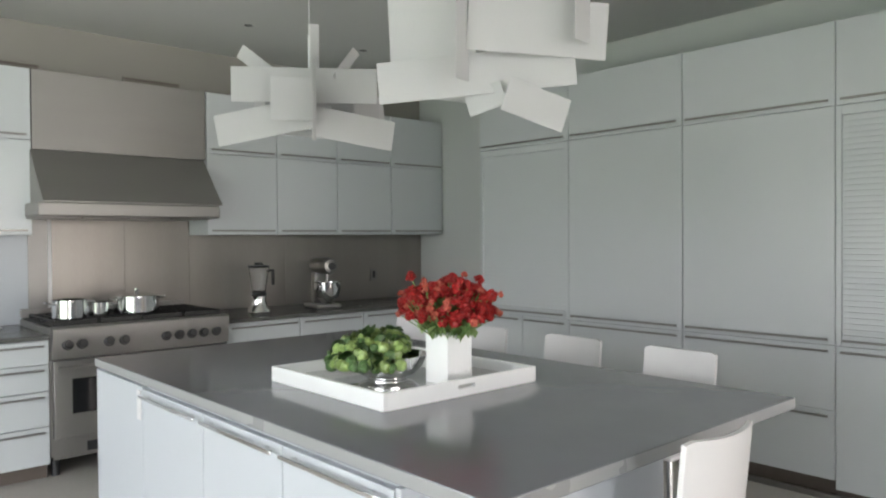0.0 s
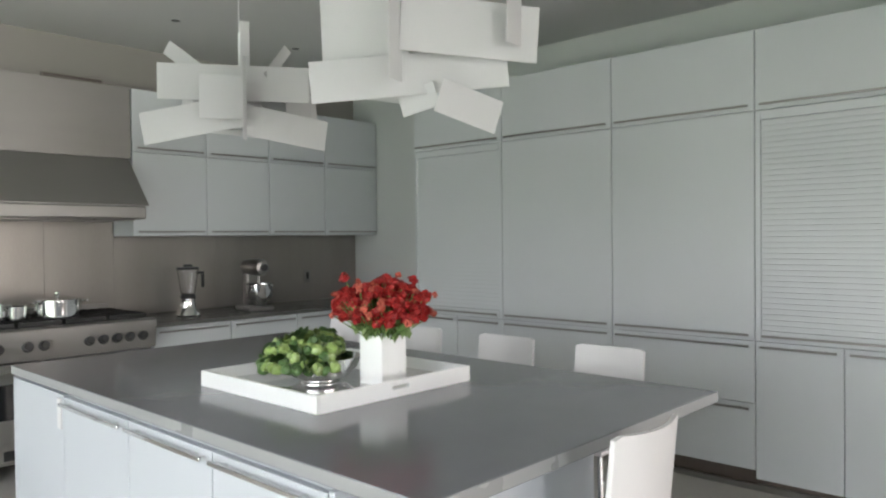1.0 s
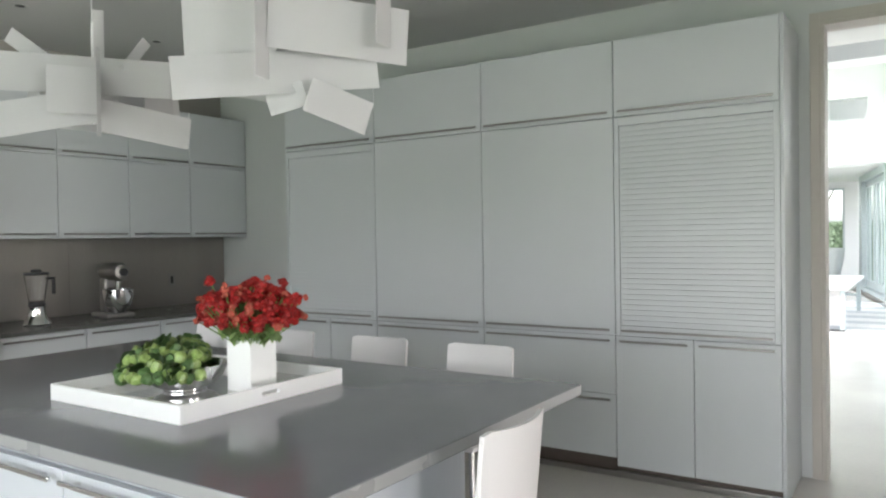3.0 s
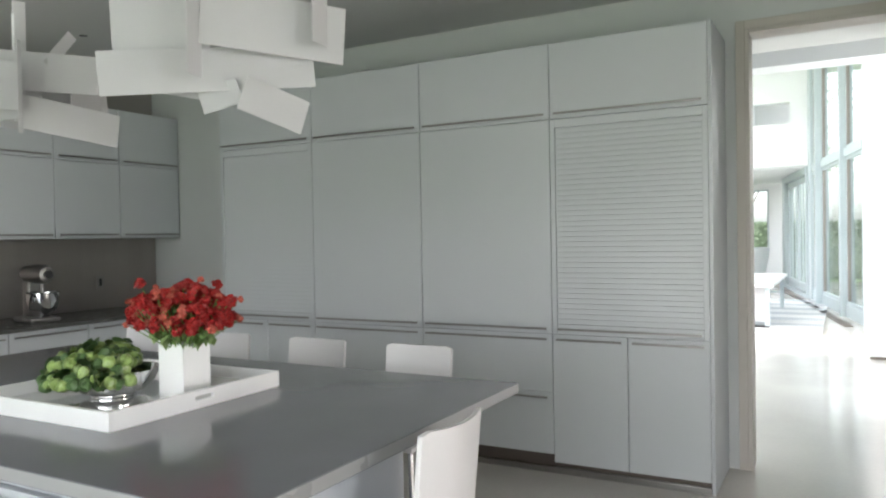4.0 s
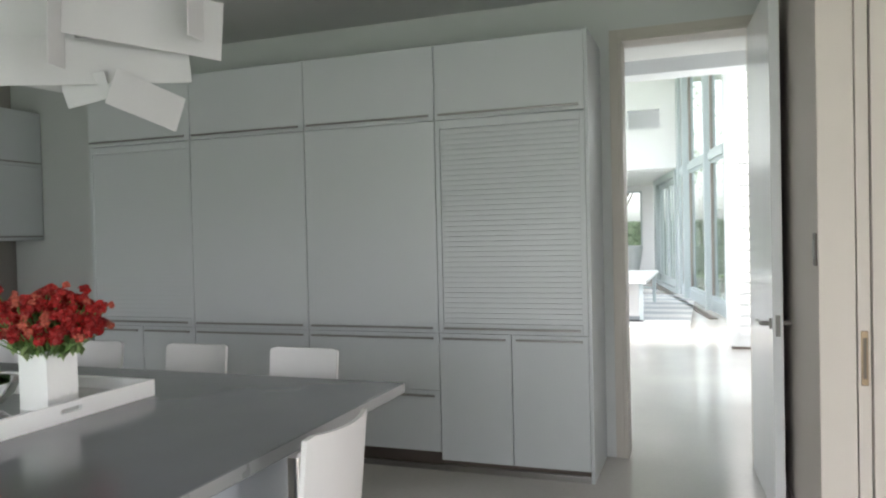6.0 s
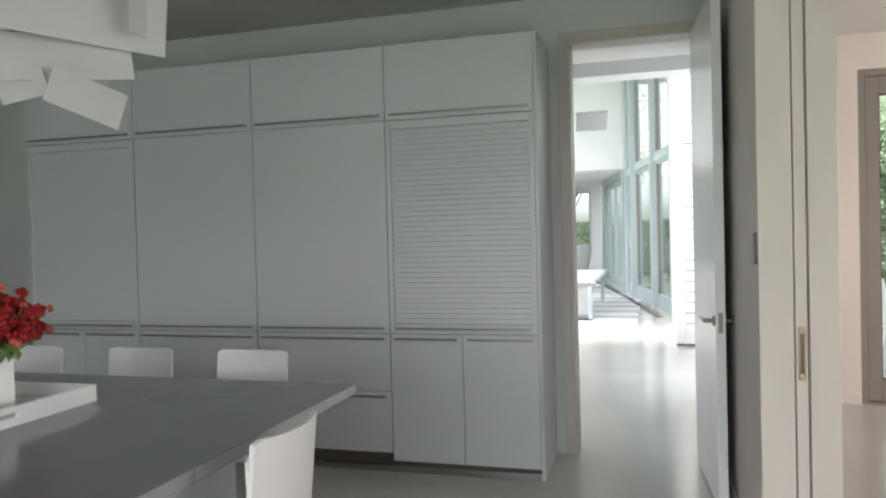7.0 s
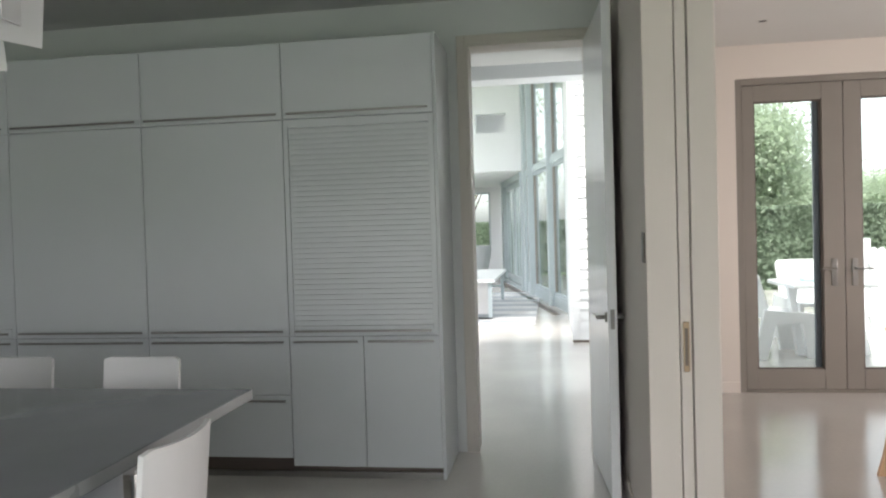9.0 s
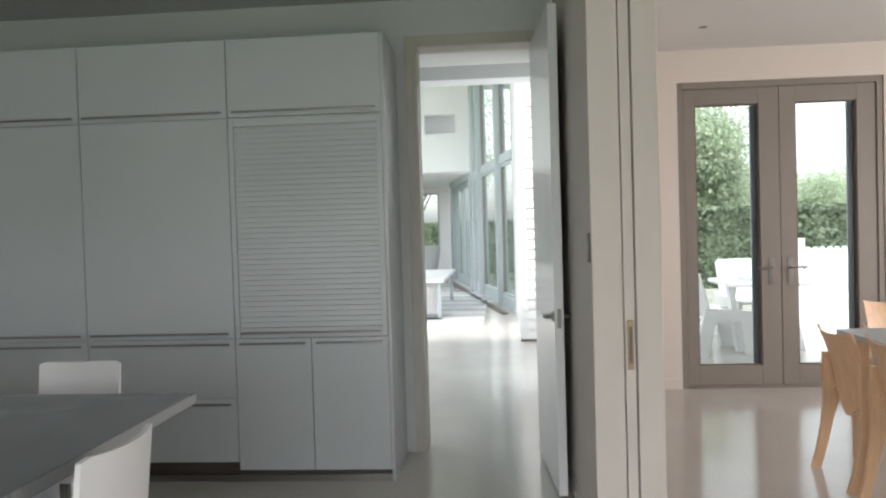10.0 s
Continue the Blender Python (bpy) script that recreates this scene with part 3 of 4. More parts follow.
VX, VY, VZ = -1.805, 1.638, IZ + 0.0138
vase = thing("vase", pose(VX, VY, VZ), "tall square white ceramic vase on the tray", "vase")
bm = bmesh.new()
a, t, hh = 0.052, 0.006, 0.165
for x0, x1, y0, y1 in ((-a, a, -a, -a + t), (-a, a, a - t, a), (-a, -a + t, -a + t, a - t), (a - t, a, -a + t, a - t)):
    add_box(bm, x0, x1, y0, y1, 0, hh)
add_box(bm, -a + t, a - t, -a + t, a - t, 0, 0.01)
part("body", bm, M_WHITE, vase)


def petal_ball(n, r, seed, size):
    """A small flower head: many cupped petals about a centre."""
    rnd = random.Random(seed)
    bm = bmesh.new()
    for k in range(n):
        th, ph = rnd.uniform(0, 2 * math.pi), math.acos(rnd.uniform(-0.35, 1))
        d = Vector((math.sin(ph) * math.cos(th), math.sin(ph) * math.sin(th), math.cos(ph)))
        q = d.to_track_quat("Z", "Y").to_matrix().to_4x4()
        m = Matrix.Translation(d * r * rnd.uniform(0.7, 1.0)) @ q @ pose(0, 0, 0, rnd.uniform(-35, 35), rnd.uniform(-35, 35), rnd.uniform(0, 360))
        s = size * rnd.uniform(0.8, 1.2)
        c = bm.verts.new(m @ Vector((0, 0, -s * 0.15)))
        ring = [bm.verts.new(m @ Vector((s * math.cos(i * math.pi / 3) * (1.0 if i % 2 else 0.8), s * math.sin(i * math.pi / 3), s * 0.3 * (i % 2)))) for i in range(6)]
        for i in range(6):
            bm.faces.new((c, ring[i], ring[(i + 1) % 6]))
    return bm


def leaf_bm(length, width, cup, seed=0):
    bm = bmesh.new()
    rows = []
    for j in range(6):
        v = j / 5
        w = width * math.sin(math.pi * min(0.98, 0.08 + v * 0.92)) ** 0.7
        rows.append([bm.verts.new((u * w / 2, v * length, cup * (u * u * width) - cup * 0.6 * v * v * length)) for u in (-1, 0, 1)])
    for r, q in zip(rows, rows[1:]):
        for i in (0, 1):
            bm.faces.new((r[i], r[i + 1], q[i + 1], q[i]))
    bmesh.ops.solidify(bm, geom=bm.faces[:], thickness=0.0012)
    return bm


rnd = random.Random(7)
bouquet = thing("bouquet", pose(VX, VY, VZ + 0.165), "dense bouquet of red flowers with pale salmon centres in the vase", "flowers")
red_heads = [mesh_of("flower", petal_ball(34, 0.0165, 11 + k, 0.0085), M_RED) for k in range(4)]
pale_heads = [mesh_of("flower", petal_ball(24, 0.014, 31 + k, 0.0082), M_PINK) for k in range(2)]
placed = []
tries = 0
while len(placed) < 270 and tries < 9000:
    tries += 1
    th, ph = rnd.uniform(0, 2 * math.pi), math.acos(rnd.uniform(-0.08, 1))
    rr = rnd.uniform(0.6, 1.04) if rnd.random() < 0.88 else rnd.uniform(1.02, 1.14)
    rr *= 1 + 0.17 * math.sin(3 * th + 0.7) * math.sin(2.3 * ph) + 0.07 * math.sin(7 * th + 5 * ph)
    p = Vector((0.155 * math.sin(ph) * math.cos(th) * rr, 0.155 * math.sin(ph) * math.sin(th) * rr, 0.048 + 0.112 * math.cos(ph) * rr))
    if all((p - o).length > 0.0148 for o in placed):
        placed.append(p)
        pale = rnd.random() < 0.33
        f = new("flower", (pale_heads if pale else red_heads)[rnd.randrange(2 if pale else 4)])
        f.parent = bouquet
        d = (p - Vector((0, 0, -0.05))).normalized()
        f.matrix_local = Matrix.Translation(p) @ d.to_track_quat("Z", "Y").to_matrix().to_4x4() @ pose(0, 0, 0, 0, 0, rnd.uniform(0, 360))
        f.scale = [rnd.uniform(0.72, 0.98) * (0.85 if pale else 1)] * 3
        part("stem", tube((p.x * 0.22, p.y * 0.22, -0.03), p - d * 0.012, 0.0018, seg=5), M_STEM, bouquet)
leafy = [mesh_of("leaf", leaf_bm(0.064, 0.042, 0.5), mat("pale green leaf", (0.36, 0.48, 0.22), 0.45, vary=0.3, scale=30, translucent=0.25))]
for k in range(60):
    f = new("leaf", leafy[0])
    f.parent = bouquet
    a = k * 2.4
    f.matrix_local = pose(0.036 * math.cos(a), 0.036 * math.sin(a), 0.016 + 0.034 * rnd.random(), rnd.uniform(-40, 12), rnd.uniform(-25, 25), math.degrees(a) - 90)

BX, BY = -1.995, 1.535
bowl = solid("bowl", lathe([(0.0, 0.0), (0.062, 0.0), (0.066, 0.003), (0.066, 0.007), (0.09, 0.016), (0.118, 0.042), (0.132, 0.074), (0.135, 0.08), (0.130, 0.078),
                            (0.114, 0.047), (0.085, 0.022), (0.0, 0.012)], 48), M_CHROME,
             "round polished silver bowl on the white tray", "bowl", at=pose(BX, BY, VZ))
greens = thing("green_fruit", pose(BX, BY, VZ), "heap of small green fruit and leaves filling the bowl", "fruit")


def lumpy(r, seed, k=0.18):
    bm = bmesh.new()
    bmesh.ops.create_icosphere(bm, subdivisions=2, radius=r)
    for v in bm.verts:
        v.co *= 1 + k * noise.noise(v.co / r * 1.3 + Vector((seed * 3.1, 0, 0)))
    return bm


balls = [mesh_of("fruit", lumpy(0.018, k, 0.3), M_FRUIT if k < 2 else M_LEAF) for k in range(4)]
cups = [mesh_of("leaf", leaf_bm(0.042, 0.028, 0.9), M_LEAF), mesh_of("leaf", leaf_bm(0.034, 0.026, 0.7), M_FRUIT)]
placed, tries = [], 0
while len(placed) < 110 and tries < 8000:
    tries += 1
    a, r = rnd.uniform(0, 2 * math.pi), 0.158 * math.sqrt(rnd.random())
    top = 0.083 + 0.062 * (1 - (r / 0.165) ** 2) - (0.022 if r > 0.128 else 0)
    p = Vector((r * math.cos(a), r * math.sin(a), top * rnd.uniform(0.8, 1.0)))
    if r > 0.105 and abs(a - 0.84) < 1.15:
        continue
    if r < 0.12 and p.z < 0.07 or any((p - o).length < 0.02 for o in placed):
        continue
    placed.append(p)
    p = p + Vector((-0.024, -0.027, -0.004 if r > 0.12 else 0.004))
    f = new("fruit", balls[rnd.randrange(4)])
    f.parent = greens
    f.matrix_local = Matrix.Translation(p) @ pose(0, 0, 0, rnd.uniform(0, 360), rnd.uniform(0, 360), 0) @ Matrix.Diagonal((*[rnd.uniform(0.75, 1.2)] * 3, 1))
    if rnd.random() < 0.5:
        f = new("leaf", cups[rnd.randrange(2)])
        f.parent = greens
        f.matrix_local = Matrix.Translation(p + Vector((0, 0, 0.004))) @ pose(0, 0, 0, rnd.uniform(-20, 60), rnd.uniform(-30, 30), rnd.uniform(0, 360))

# ---------------------------------------------------------------- things on the range and the counter


def pot(x, y, z, r, h, label, name="saucepan", lid=False):
    p = thing(name, pose(x, y, z), label, "pot", "pots on the range")
    part("body", lathe([(0, 0), (r * 0.96, 0), (r, 0.006), (r, h), (r + 0.004, h + 0.003), (r - 0.004, h), (r - 0.005, 0.008), (0, 0.006)], 40), M_CHROME, p)
    if lid:
        part("lid", lathe([(0, h + 0.022), (r * 0.5, h + 0.018), (r, h + 0.004), (r + 0.003, h + 0.001), (0, h + 0.001)], 40), M_CHROME, p)
        part("knob", lathe([(0, h + 0.05), (0.016, h + 0.047), (0.016, h + 0.035), (0.006, h + 0.02), (0, h + 0.02)], 16), M_CHROME, p)
    for s in (-1, 1):
        bm = bmesh.new()
        add_tube(bm, (-0.03, s * (r - 0.002), h - 0.02), (-0.03, s * (r + 0.035), h - 0.012), 0.005, seg=8)
        add_tube(bm, (0.03, s * (r - 0.002), h - 0.02), (0.03, s * (r + 0.035), h - 0.012), 0.005, seg=8)
        add_tube(bm, (-0.034, s * (r + 0.035), h - 0.012), (0.034, s * (r + 0.035), h - 0.012), 0.006, seg=8)
        part("handle", bm, M_CHROME, p)
    return p


pot(-4.9, 1.345, 0.9141, 0.095, 0.112, "polished steel stock pot on the range")
pot(-5.0, 1.535, 0.9141, 0.07, 0.08, "small polished steel saucepan on the range")
pot(-5.0, 1.78, 0.9141, 0.137, 0.108, "wide polished steel casserole with lid on the range", "casserole", True)
pot(-4.98, 0.86, CT, 0.10, 0.05, "low polished steel pan on the worktop", "pan")
bm = bmesh.new()
for dx, dy, dz in ((0, 0, 0.1), (0.05, 0.03, 0.085), (-0.04, 0.04, 0.085), (0.02, -0.055, 0.08)):
    bmesh.ops.create_uvsphere(bm, u_segments=20, v_segments=12, radius=0.032, matrix=Matrix.Translation((dx, dy, dz)))
solid("ornament", bm, M_CHROME, "cluster of polished steel balls heaped in the pan", "ornament", at=pose(-4.98, 0.86, CT - 0.035))

bl = thing("blender", pose(-5.05, 2.69, CT), "chrome kitchen blender with a glass jar", "blender")
part("base", lathe([(0, 0), (0.085, 0), (0.088, 0.008), (0.08, 0.03), (0.06, 0.06), (0.052, 0.10), (0.055, 0.125), (0, 0.125)], 32), M_CHROME, bl)
part("collar", lathe([(0, 0.125), (0.052, 0.125), (0.056, 0.135), (0.05, 0.155), (0, 0.155)], 32), M_BLACK, bl)
part("jar", lathe([(0.045, 0.155), (0.05, 0.16), (0.075, 0.335), (0.078, 0.34), (0.071, 0.335), (0.046, 0.165), (0.0, 0.163)], 32), M_GLASS, bl)
part("lid", lathe([(0, 0.375), (0.03, 0.372), (0.035, 0.355), (0.077, 0.352), (0.08, 0.338), (0, 0.338)], 32), M_BLACK, bl)
bm = bmesh.new()
add_box(bm, -0.012, 0.012, 0.07, 0.125, 0.30, 0.318, 0.004)
add_box(bm, -0.012, 0.012, 0.108, 0.125, 0.2, 0.30, 0.004)
part("handle", bm, M_BLACK, bl)

mx = thing("stand_mixer", pose(-5.03, 3.245, CT, 0, 0, 80) @ Matrix.Scale(0.95, 4), "silver stand mixer with a steel bowl", "stand mixer")
part("foot", box(-0.11, 0.11, -0.12, 0.19, 0.0, 0.035, 0.015), M_STEEL, mx)
part("column", box(-0.05, 0.05, 0.07, 0.17, 0.03, 0.30, 0.02), M_DARKSTEEL, mx)
bm = lathe([(0, -0.2), (0.045, -0.195), (0.062, -0.17), (0.068, -0.05), (0.07, 0.1), (0.055, 0.155), (0, 0.165)], 24)
part("head", bm, M_DARKSTEEL, mx, at=pose(0, 0.0, 0.35, 90, 0, 0))
part("hub", lathe([(0, 0), (0.03, 0), (0.03, 0.02), (0, 0.02)], 20), M_BLACK, mx, at=pose(0, -0.16, 0.35, 90, 0, 0))
part("bowl", lathe([(0, 0.04), (0.05, 0.04), (0.055, 0.055), (0.09, 0.09), (0.108, 0.15), (0.112, 0.215), (0.116, 0.22), (0.106, 0.212), (0.1, 0.15), (0, 0.06)], 32), M_CHROME, mx, at=pose(0, -0.07, 0))
part("whisk", tube((0, -0.07, 0.16), (0, -0.07, 0.30), 0.02, 0.012), M_STEEL, mx)
so = thing("wall_socket", pose(RANGE_X + 0.013, 4.05, 1.06), "small dark wall socket on the steel panel", "socket")
part("plate", box(0, 0.006, -0.035, 0.035, -0.055, 0.055, 0.002), M_STEEL, so)
part("slot", box(0.006, 0.008, -0.012, 0.012, -0.03, 0.03), M_BLACK, so)

# recessed ceiling lights and speakers


def spot(x, y, z):
    s = thing("ceiling_spot", pose(x, y, z), "small recessed ceiling downlight, unlit", "downlight", "ceiling downlights")
    part("trim", lathe([(0.028, 0.0), (0.045, -0.003), (0.047, 0.0), (0.028, 0.0)], 24), M_CEIL, s)
    part("lens", lathe([(0, -0.0012), (0.028, -0.0012), (0.028, -0.0004), (0, -0.0004)], 20), M_BLACK, s)


for x, y in ((-4.61, 2.40), (-4.65, 3.372), (-4.6, 1.4), (1.50, 5.62)):
    spot(x, y, CEIL)
for x, y in ((-3.75, 2.55), (2.05, 4.75)):
    s = thing("ceiling_speaker", pose(x, y, CEIL), "round white ceiling speaker grille", "speaker", "ceiling speakers")
    part("grille", lathe([(0, -0.004), (0.095, -0.004), (0.11, -0.002), (0.115, 0.0), (0, 0.0)], 40), M_CEIL, s)

# ---------------------------------------------------------------- kitchen door, pocket door, switch
jl = thing("door_frame", pose(0, BACK_Y, 0), "warm grey painted door lining of the tall opening", "door frame", kind="structure")
part("jamb", box(DX0, DX0 + 0.022, -0.012, 0.172, 0, DZ, 0.002), M_LINING, jl)
part("jamb", box(DX1 - 0.022, DX1, -0.012, 0.172, 0, DZ, 0.002), M_LINING, jl)
part("head", box(DX0 + 0.022, DX1 - 0.022, -0.012, 0.172, DZ - 0.022, DZ, 0.002), M_LINING, jl)
part("casing", box(DX0 - 0.05, DX0, -0.014, 0.0, 0, DZ + 0.05, 0.003), M_LINING, jl)
part("casing", box(DX1, DX1 + 0.05, -0.014, 0.0, 0, DZ + 0.05, 0.003), M_LINING, jl)
part("casing", box(DX0, DX1, -0.014, 0.0, DZ, DZ + 0.05, 0.003), M_LINING, jl)

leaf = thing("door_1", pose(0.188, BACK_Y - 0.02, 0, 0, 0, -86), "tall white flush door standing open into the kitchen", "door", kind="structure")
# local x runs from the hinge to the free edge
LW = 0.77
part("leaf", box(0.0, LW, 0.0, 0.045, 0.008, DZ - 0.028), M_DOOR, leaf)
for side, y in ((-1, 0.0), (1, 0.045)):
    bm = lathe([(0, 0), (0.026, 0), (0.026, 0.008), (0.011, 0.01), (0.011, 0.045), (0, 0.045)], 24)
    bmesh.ops.rotate(bm, verts=bm.verts, matrix=Matrix.Rotation(radians(90 * -side), 3, "X"))
    bmesh.ops.translate(bm, verts=bm.verts, vec=(LW - 0.06, y, 0.925))
    add_tube(bm, (LW - 0.06, y + side * 0.045, 0.925), (LW - 0.18, y + side * 0.048, 0.925), 0.009)
    part("door_handle", bm, M_DARKSTEEL, leaf, "brushed steel lever handle")
part("lock_plate", box(LW, LW + 0.0015, 0.012, 0.033, 0.87, 0.97), M_DARKSTEEL, leaf)

pk = thing("pocket_door", pose(0, PY, 0), "white sliding pocket door pushed back into its wall", "door", kind="structure")
part("leaf", box(0.4545, 0.4955, 0.008, 1.2, 0.008, CEIL - 0.02, 0.002), M_WARM, pk)
part("edge_pull", box(0.463, 0.487, 0.002, 0.009, 0.815, 1.01, 0.003), M_BRASS, pk, "satin brass edge pull")
part("finger_slot", box(0.469, 0.481, 0.0, 0.003, 0.84, 0.985, 0.002), M_TOE, pk)
sw = thing("light_switch", pose(PX0, PY + 0.05, 1.30), "small grey light switch on the pocket wall", "light switch")
part("plate", box(-0.006, 0.0, -0.038, 0.038, -0.06, 0.06, 0.002), M_TOE, sw)
part("rocker", box(-0.010, -0.006, -0.016, 0.016, -0.033, 0.033, 0.002), M_DARKSTEEL, sw)

bm = bmesh.new()
add_box(bm, DX1 + 0.05, PX0 - 0.002, BACK_Y - 0.012, BACK_Y, 0, 0.09, 0.003)
add_box(bm, PX0 - 0.012, PX0, PY + 0.02, BACK_Y - 0.012, 0, 0.09, 0.003)
add_box(bm, PX1, 1.468, 6.318, 6.33, 0, 0.09, 0.003)
structure("baseboard", bm, M_WARM, "low white painted baseboard", "baseboard")

# ---------------------------------------------------------------- garden doors
fd = thing("door_2", pose(0, 6.342, 0), "taupe painted pair of glazed garden doors, closed", "door", kind="structure")
FX0, FX1, FT = 1.474, 3.120, 2.550
part("frame", box(FX0, FX0 + 0.05, 0.0, 0.12, 0, FT, 0.003), M_TAUPE, fd)
part("frame", box(FX1 - 0.05, FX1, 0.0, 0.12, 0, FT, 0.003), M_TAUPE, fd)
part("frame", box(FX0 + 0.05, FX1 - 0.05, 0.0, 0.12, FT - 0.05, FT, 0.003), M_TAUPE, fd)
part("sill", box(FX0 + 0.05, FX1 - 0.05, 0.0, 0.14, 0, 0.02, 0.003), M_TAUPE, fd)
for a, b, g0, g1 in ((FX0 + 0.053, 2.295, 1.618, 2.135), (2.299, FX1 - 0.053, 2.430, 2.915)):
    lf = part("door_leaf", box(a, g0, 0.012, 0.075, 0.022, FT - 0.053, 0.004), M_TAUPE, fd)
    part("stile", box(g1, b, 0.012, 0.075, 0.022, FT - 0.053, 0.004), M_TAUPE, lf)
    part("rail", box(g0, g1, 0.012, 0.075, 0.022, 0.186, 0.004), M_TAUPE, lf)
    part("rail", box(g0, g1, 0.012, 0.075, 2.365, FT - 0.053, 0.004), M_TAUPE, lf)
    bm = bmesh.new()
    for x0, x1, z0, z1 in ((g0, g0 + 0.012, 0.186, 2.365), (g1 - 0.012, g1, 0.186, 2.365), (g0 + 0.012, g1 - 0.012, 0.186, 0.198), (g0 + 0.012, g1 - 0.012, 2.353, 2.365)):
        add_box(bm, x0, x1, 0.03, 0.06, z0, z1)
    part("bead", bm, M_TOE, lf)
    part("screen_stile", box(g1 - 0.058, g1 - 0.0125, 0.05, 0.074, 0.199, 2.352, 0.003), M_SCREEN, lf, "dark blue-grey screen stile")
    part("screen_edge", box(g1 - 0.0575, g1 - 0.053, 0.0745, 0.082, 0.199, 2.352), M_OUTWHITE, lf)
    pane = part("pane", box(g0 + 0.012, g1 - 0.012, 0.042, 0.046, 0.198, 2.353), M_PANE, lf, "clear glass pane")
    pane.visible_shadow = False
for s, x in ((-1, 2.215), (1, 2.368)):
    bm = box(x - 0.022, x + 0.022, 0.004, 0.012, 0.86, 1.08, 0.003)
    add_tube(bm, (x, 0.004, 1.0), (x, -0.045, 1.0), 0.009)
    add_tube(bm, (x, -0.045, 1.0), (x + s * 0.12, -0.047, 1.0), 0.008)
    part("door_handle", bm, M_DARKSTEEL, fd, "bronze lever handle on a backplate")

# ---------------------------------------------------------------- dining room


def back_shell(w, h, t, bend, lean, nx=16, nz=14):
    """Bent plywood back: hollowed top edge, sides drawn in and a rounded foot."""
    bm = bmesh.new()
    sides = []
    for side in (0, 1):
        rows = []
        for j in range(nz + 1):
            v = j / nz
            half = w / 2 * (0.30 + 0.70 * math.sin(min(1.0, v / 0.42) * math.pi / 2)) * (1 - 0.05 * max(0.0, v - 0.5))
            row = []
            for i in range(nx + 1):
                u = i / nx * 2 - 1
                z = v * h - 0.022 * (1 - u * u) * v ** 3 + 0.03 * u * u * (1 - v) ** 2
                row.append(bm.verts.new((u * half, -bend * u * u * (half / (w / 2)) ** 2 + lean * v * v + side * t, z)))
            rows.append(row)
        sides.append(rows)
    f, b = sides
    for j in range(nz):
        for i in range(nx):
            bm.faces.new((f[j][i], f[j][i + 1], f[j + 1][i + 1], f[j + 1][i]))
            bm.faces.new((b[j][i], b[j + 1][i], b[j + 1][i + 1], b[j][i + 1]))
        bm.faces.new((f[j][0], f[j + 1][0], b[j + 1][0], b[j][0]))
        bm.faces.new((f[j][nx], b[j][nx], b[j + 1][nx], f[j + 1][nx]))
    for i in range(nx):
        bm.faces.new((f[0][i], b[0][i], b[0][i + 1], f[0][i + 1]))
        bm.faces.new((f[nz][i], f[nz][i + 1], b[nz][i + 1], b[nz][i]))
    bmesh.ops.recalc_face_normals(bm, faces=bm.faces)
    return bm


def dining_chair(at):
    c = thing("dining_chair", at, "pale maple bent plywood dining chair at the table", "chair", "dining chairs")
    part("seat", box(-0.19, 0.19, -0.43, -0.035, 0.425, 0.443, 0.008), M_WOOD, c)
    part("backrest", back_shell(0.385, 0.45, 0.013, 0.035, 0.10), M_WOOD, c, at=pose(0, -0.03, 0.335))
    for s in (-1, 1):
        # swept rear leg, broad at the seat
        part("leg", prism([(-0.075, 0.40), (-0.055, 0.56), (-0.02, 0.63), (0.012, 0.63), (0.018, 0.52), (0.012, 0.40), (0.022, 0.26), (0.052, 0.10),
                           (0.082, 0.0), (0.034, 0.0), (0.0, 0.12), (-0.035, 0.27)], s * 0.207 - 0.013, s * 0.207 + 0.013), M_WOOD, c)
        part("leg", prism([(-0.42, 0.44), (-0.33, 0.44), (-0.365, 0.24), (-0.40, 0.0), (-0.44, 0.0), (-0.425, 0.24)], s * 0.207 - 0.013, s * 0.207 + 0.013), M_WOOD, c)
    part("rail", box(-0.19, 0.19, -0.40, -0.375, 0.36, 0.424, 0.004), M_WOOD, c)
    return c


ch = dining_chair(pose(1.765, 4.09, 0, 0, 0, 90) @ Matrix.Scale(1.03, 4))
copy_thing(ch, pose(1.765, 3.545, 0, 0, 0, 91) @ Matrix.Scale(1.03, 4))
copy_thing(ch, pose(2.61, 5.19, 0, 0, 0, 2) @ Matrix.Scale(1.03, 4))
tb = thing("dining_table", pose(2.50, 3.65, 0) @ Matrix.Scale(1.03, 4), "pale grey dining table on wooden legs", "table")
part("tabletop", box(-0.56, 0.56, -0.85, 0.85, 0.69, 0.722, 0.006), M_FRAME, tb)
for x in (-0.47, 0.47):
    for y in (-0.76, 0.76):
        part("leg", box(x - 0.035, x + 0.035, y - 0.035, y + 0.035, 0, 0.69, 0.005), M_WOOD, tb)

# ---------------------------------------------------------------- bright hall behind the kitchen door
HB = BACK_Y + 0.16
structure("hall_ceiling", box(-4.0, 1.15, HB, 7.32, 3.0, 3.2), M_HALL, "white low ceiling of the passage", "ceiling")
structure("hall_beam", box(-4.0, 1.15, 7.0, 7.3, 2.80, 3.0, 0.004), M_HALL, "white painted cross beam", "beam")
structure("hall_roof", box(-4.0, 1.15, 7.32, 22.4, 5.6, 5.8), M_HALL, "white ceiling of the double-height hall", "ceiling")
bm = bmesh.new()
add_box(bm, -4.2, -4.0, HB, 7.0, 0, 3.2)
add_box(bm, -4.2, -4.0, 18.0, 22.4, 0, 5.8)
add_box(bm, -4.2, -4.0, 7.0, 18.0, 5.0, 5.8)
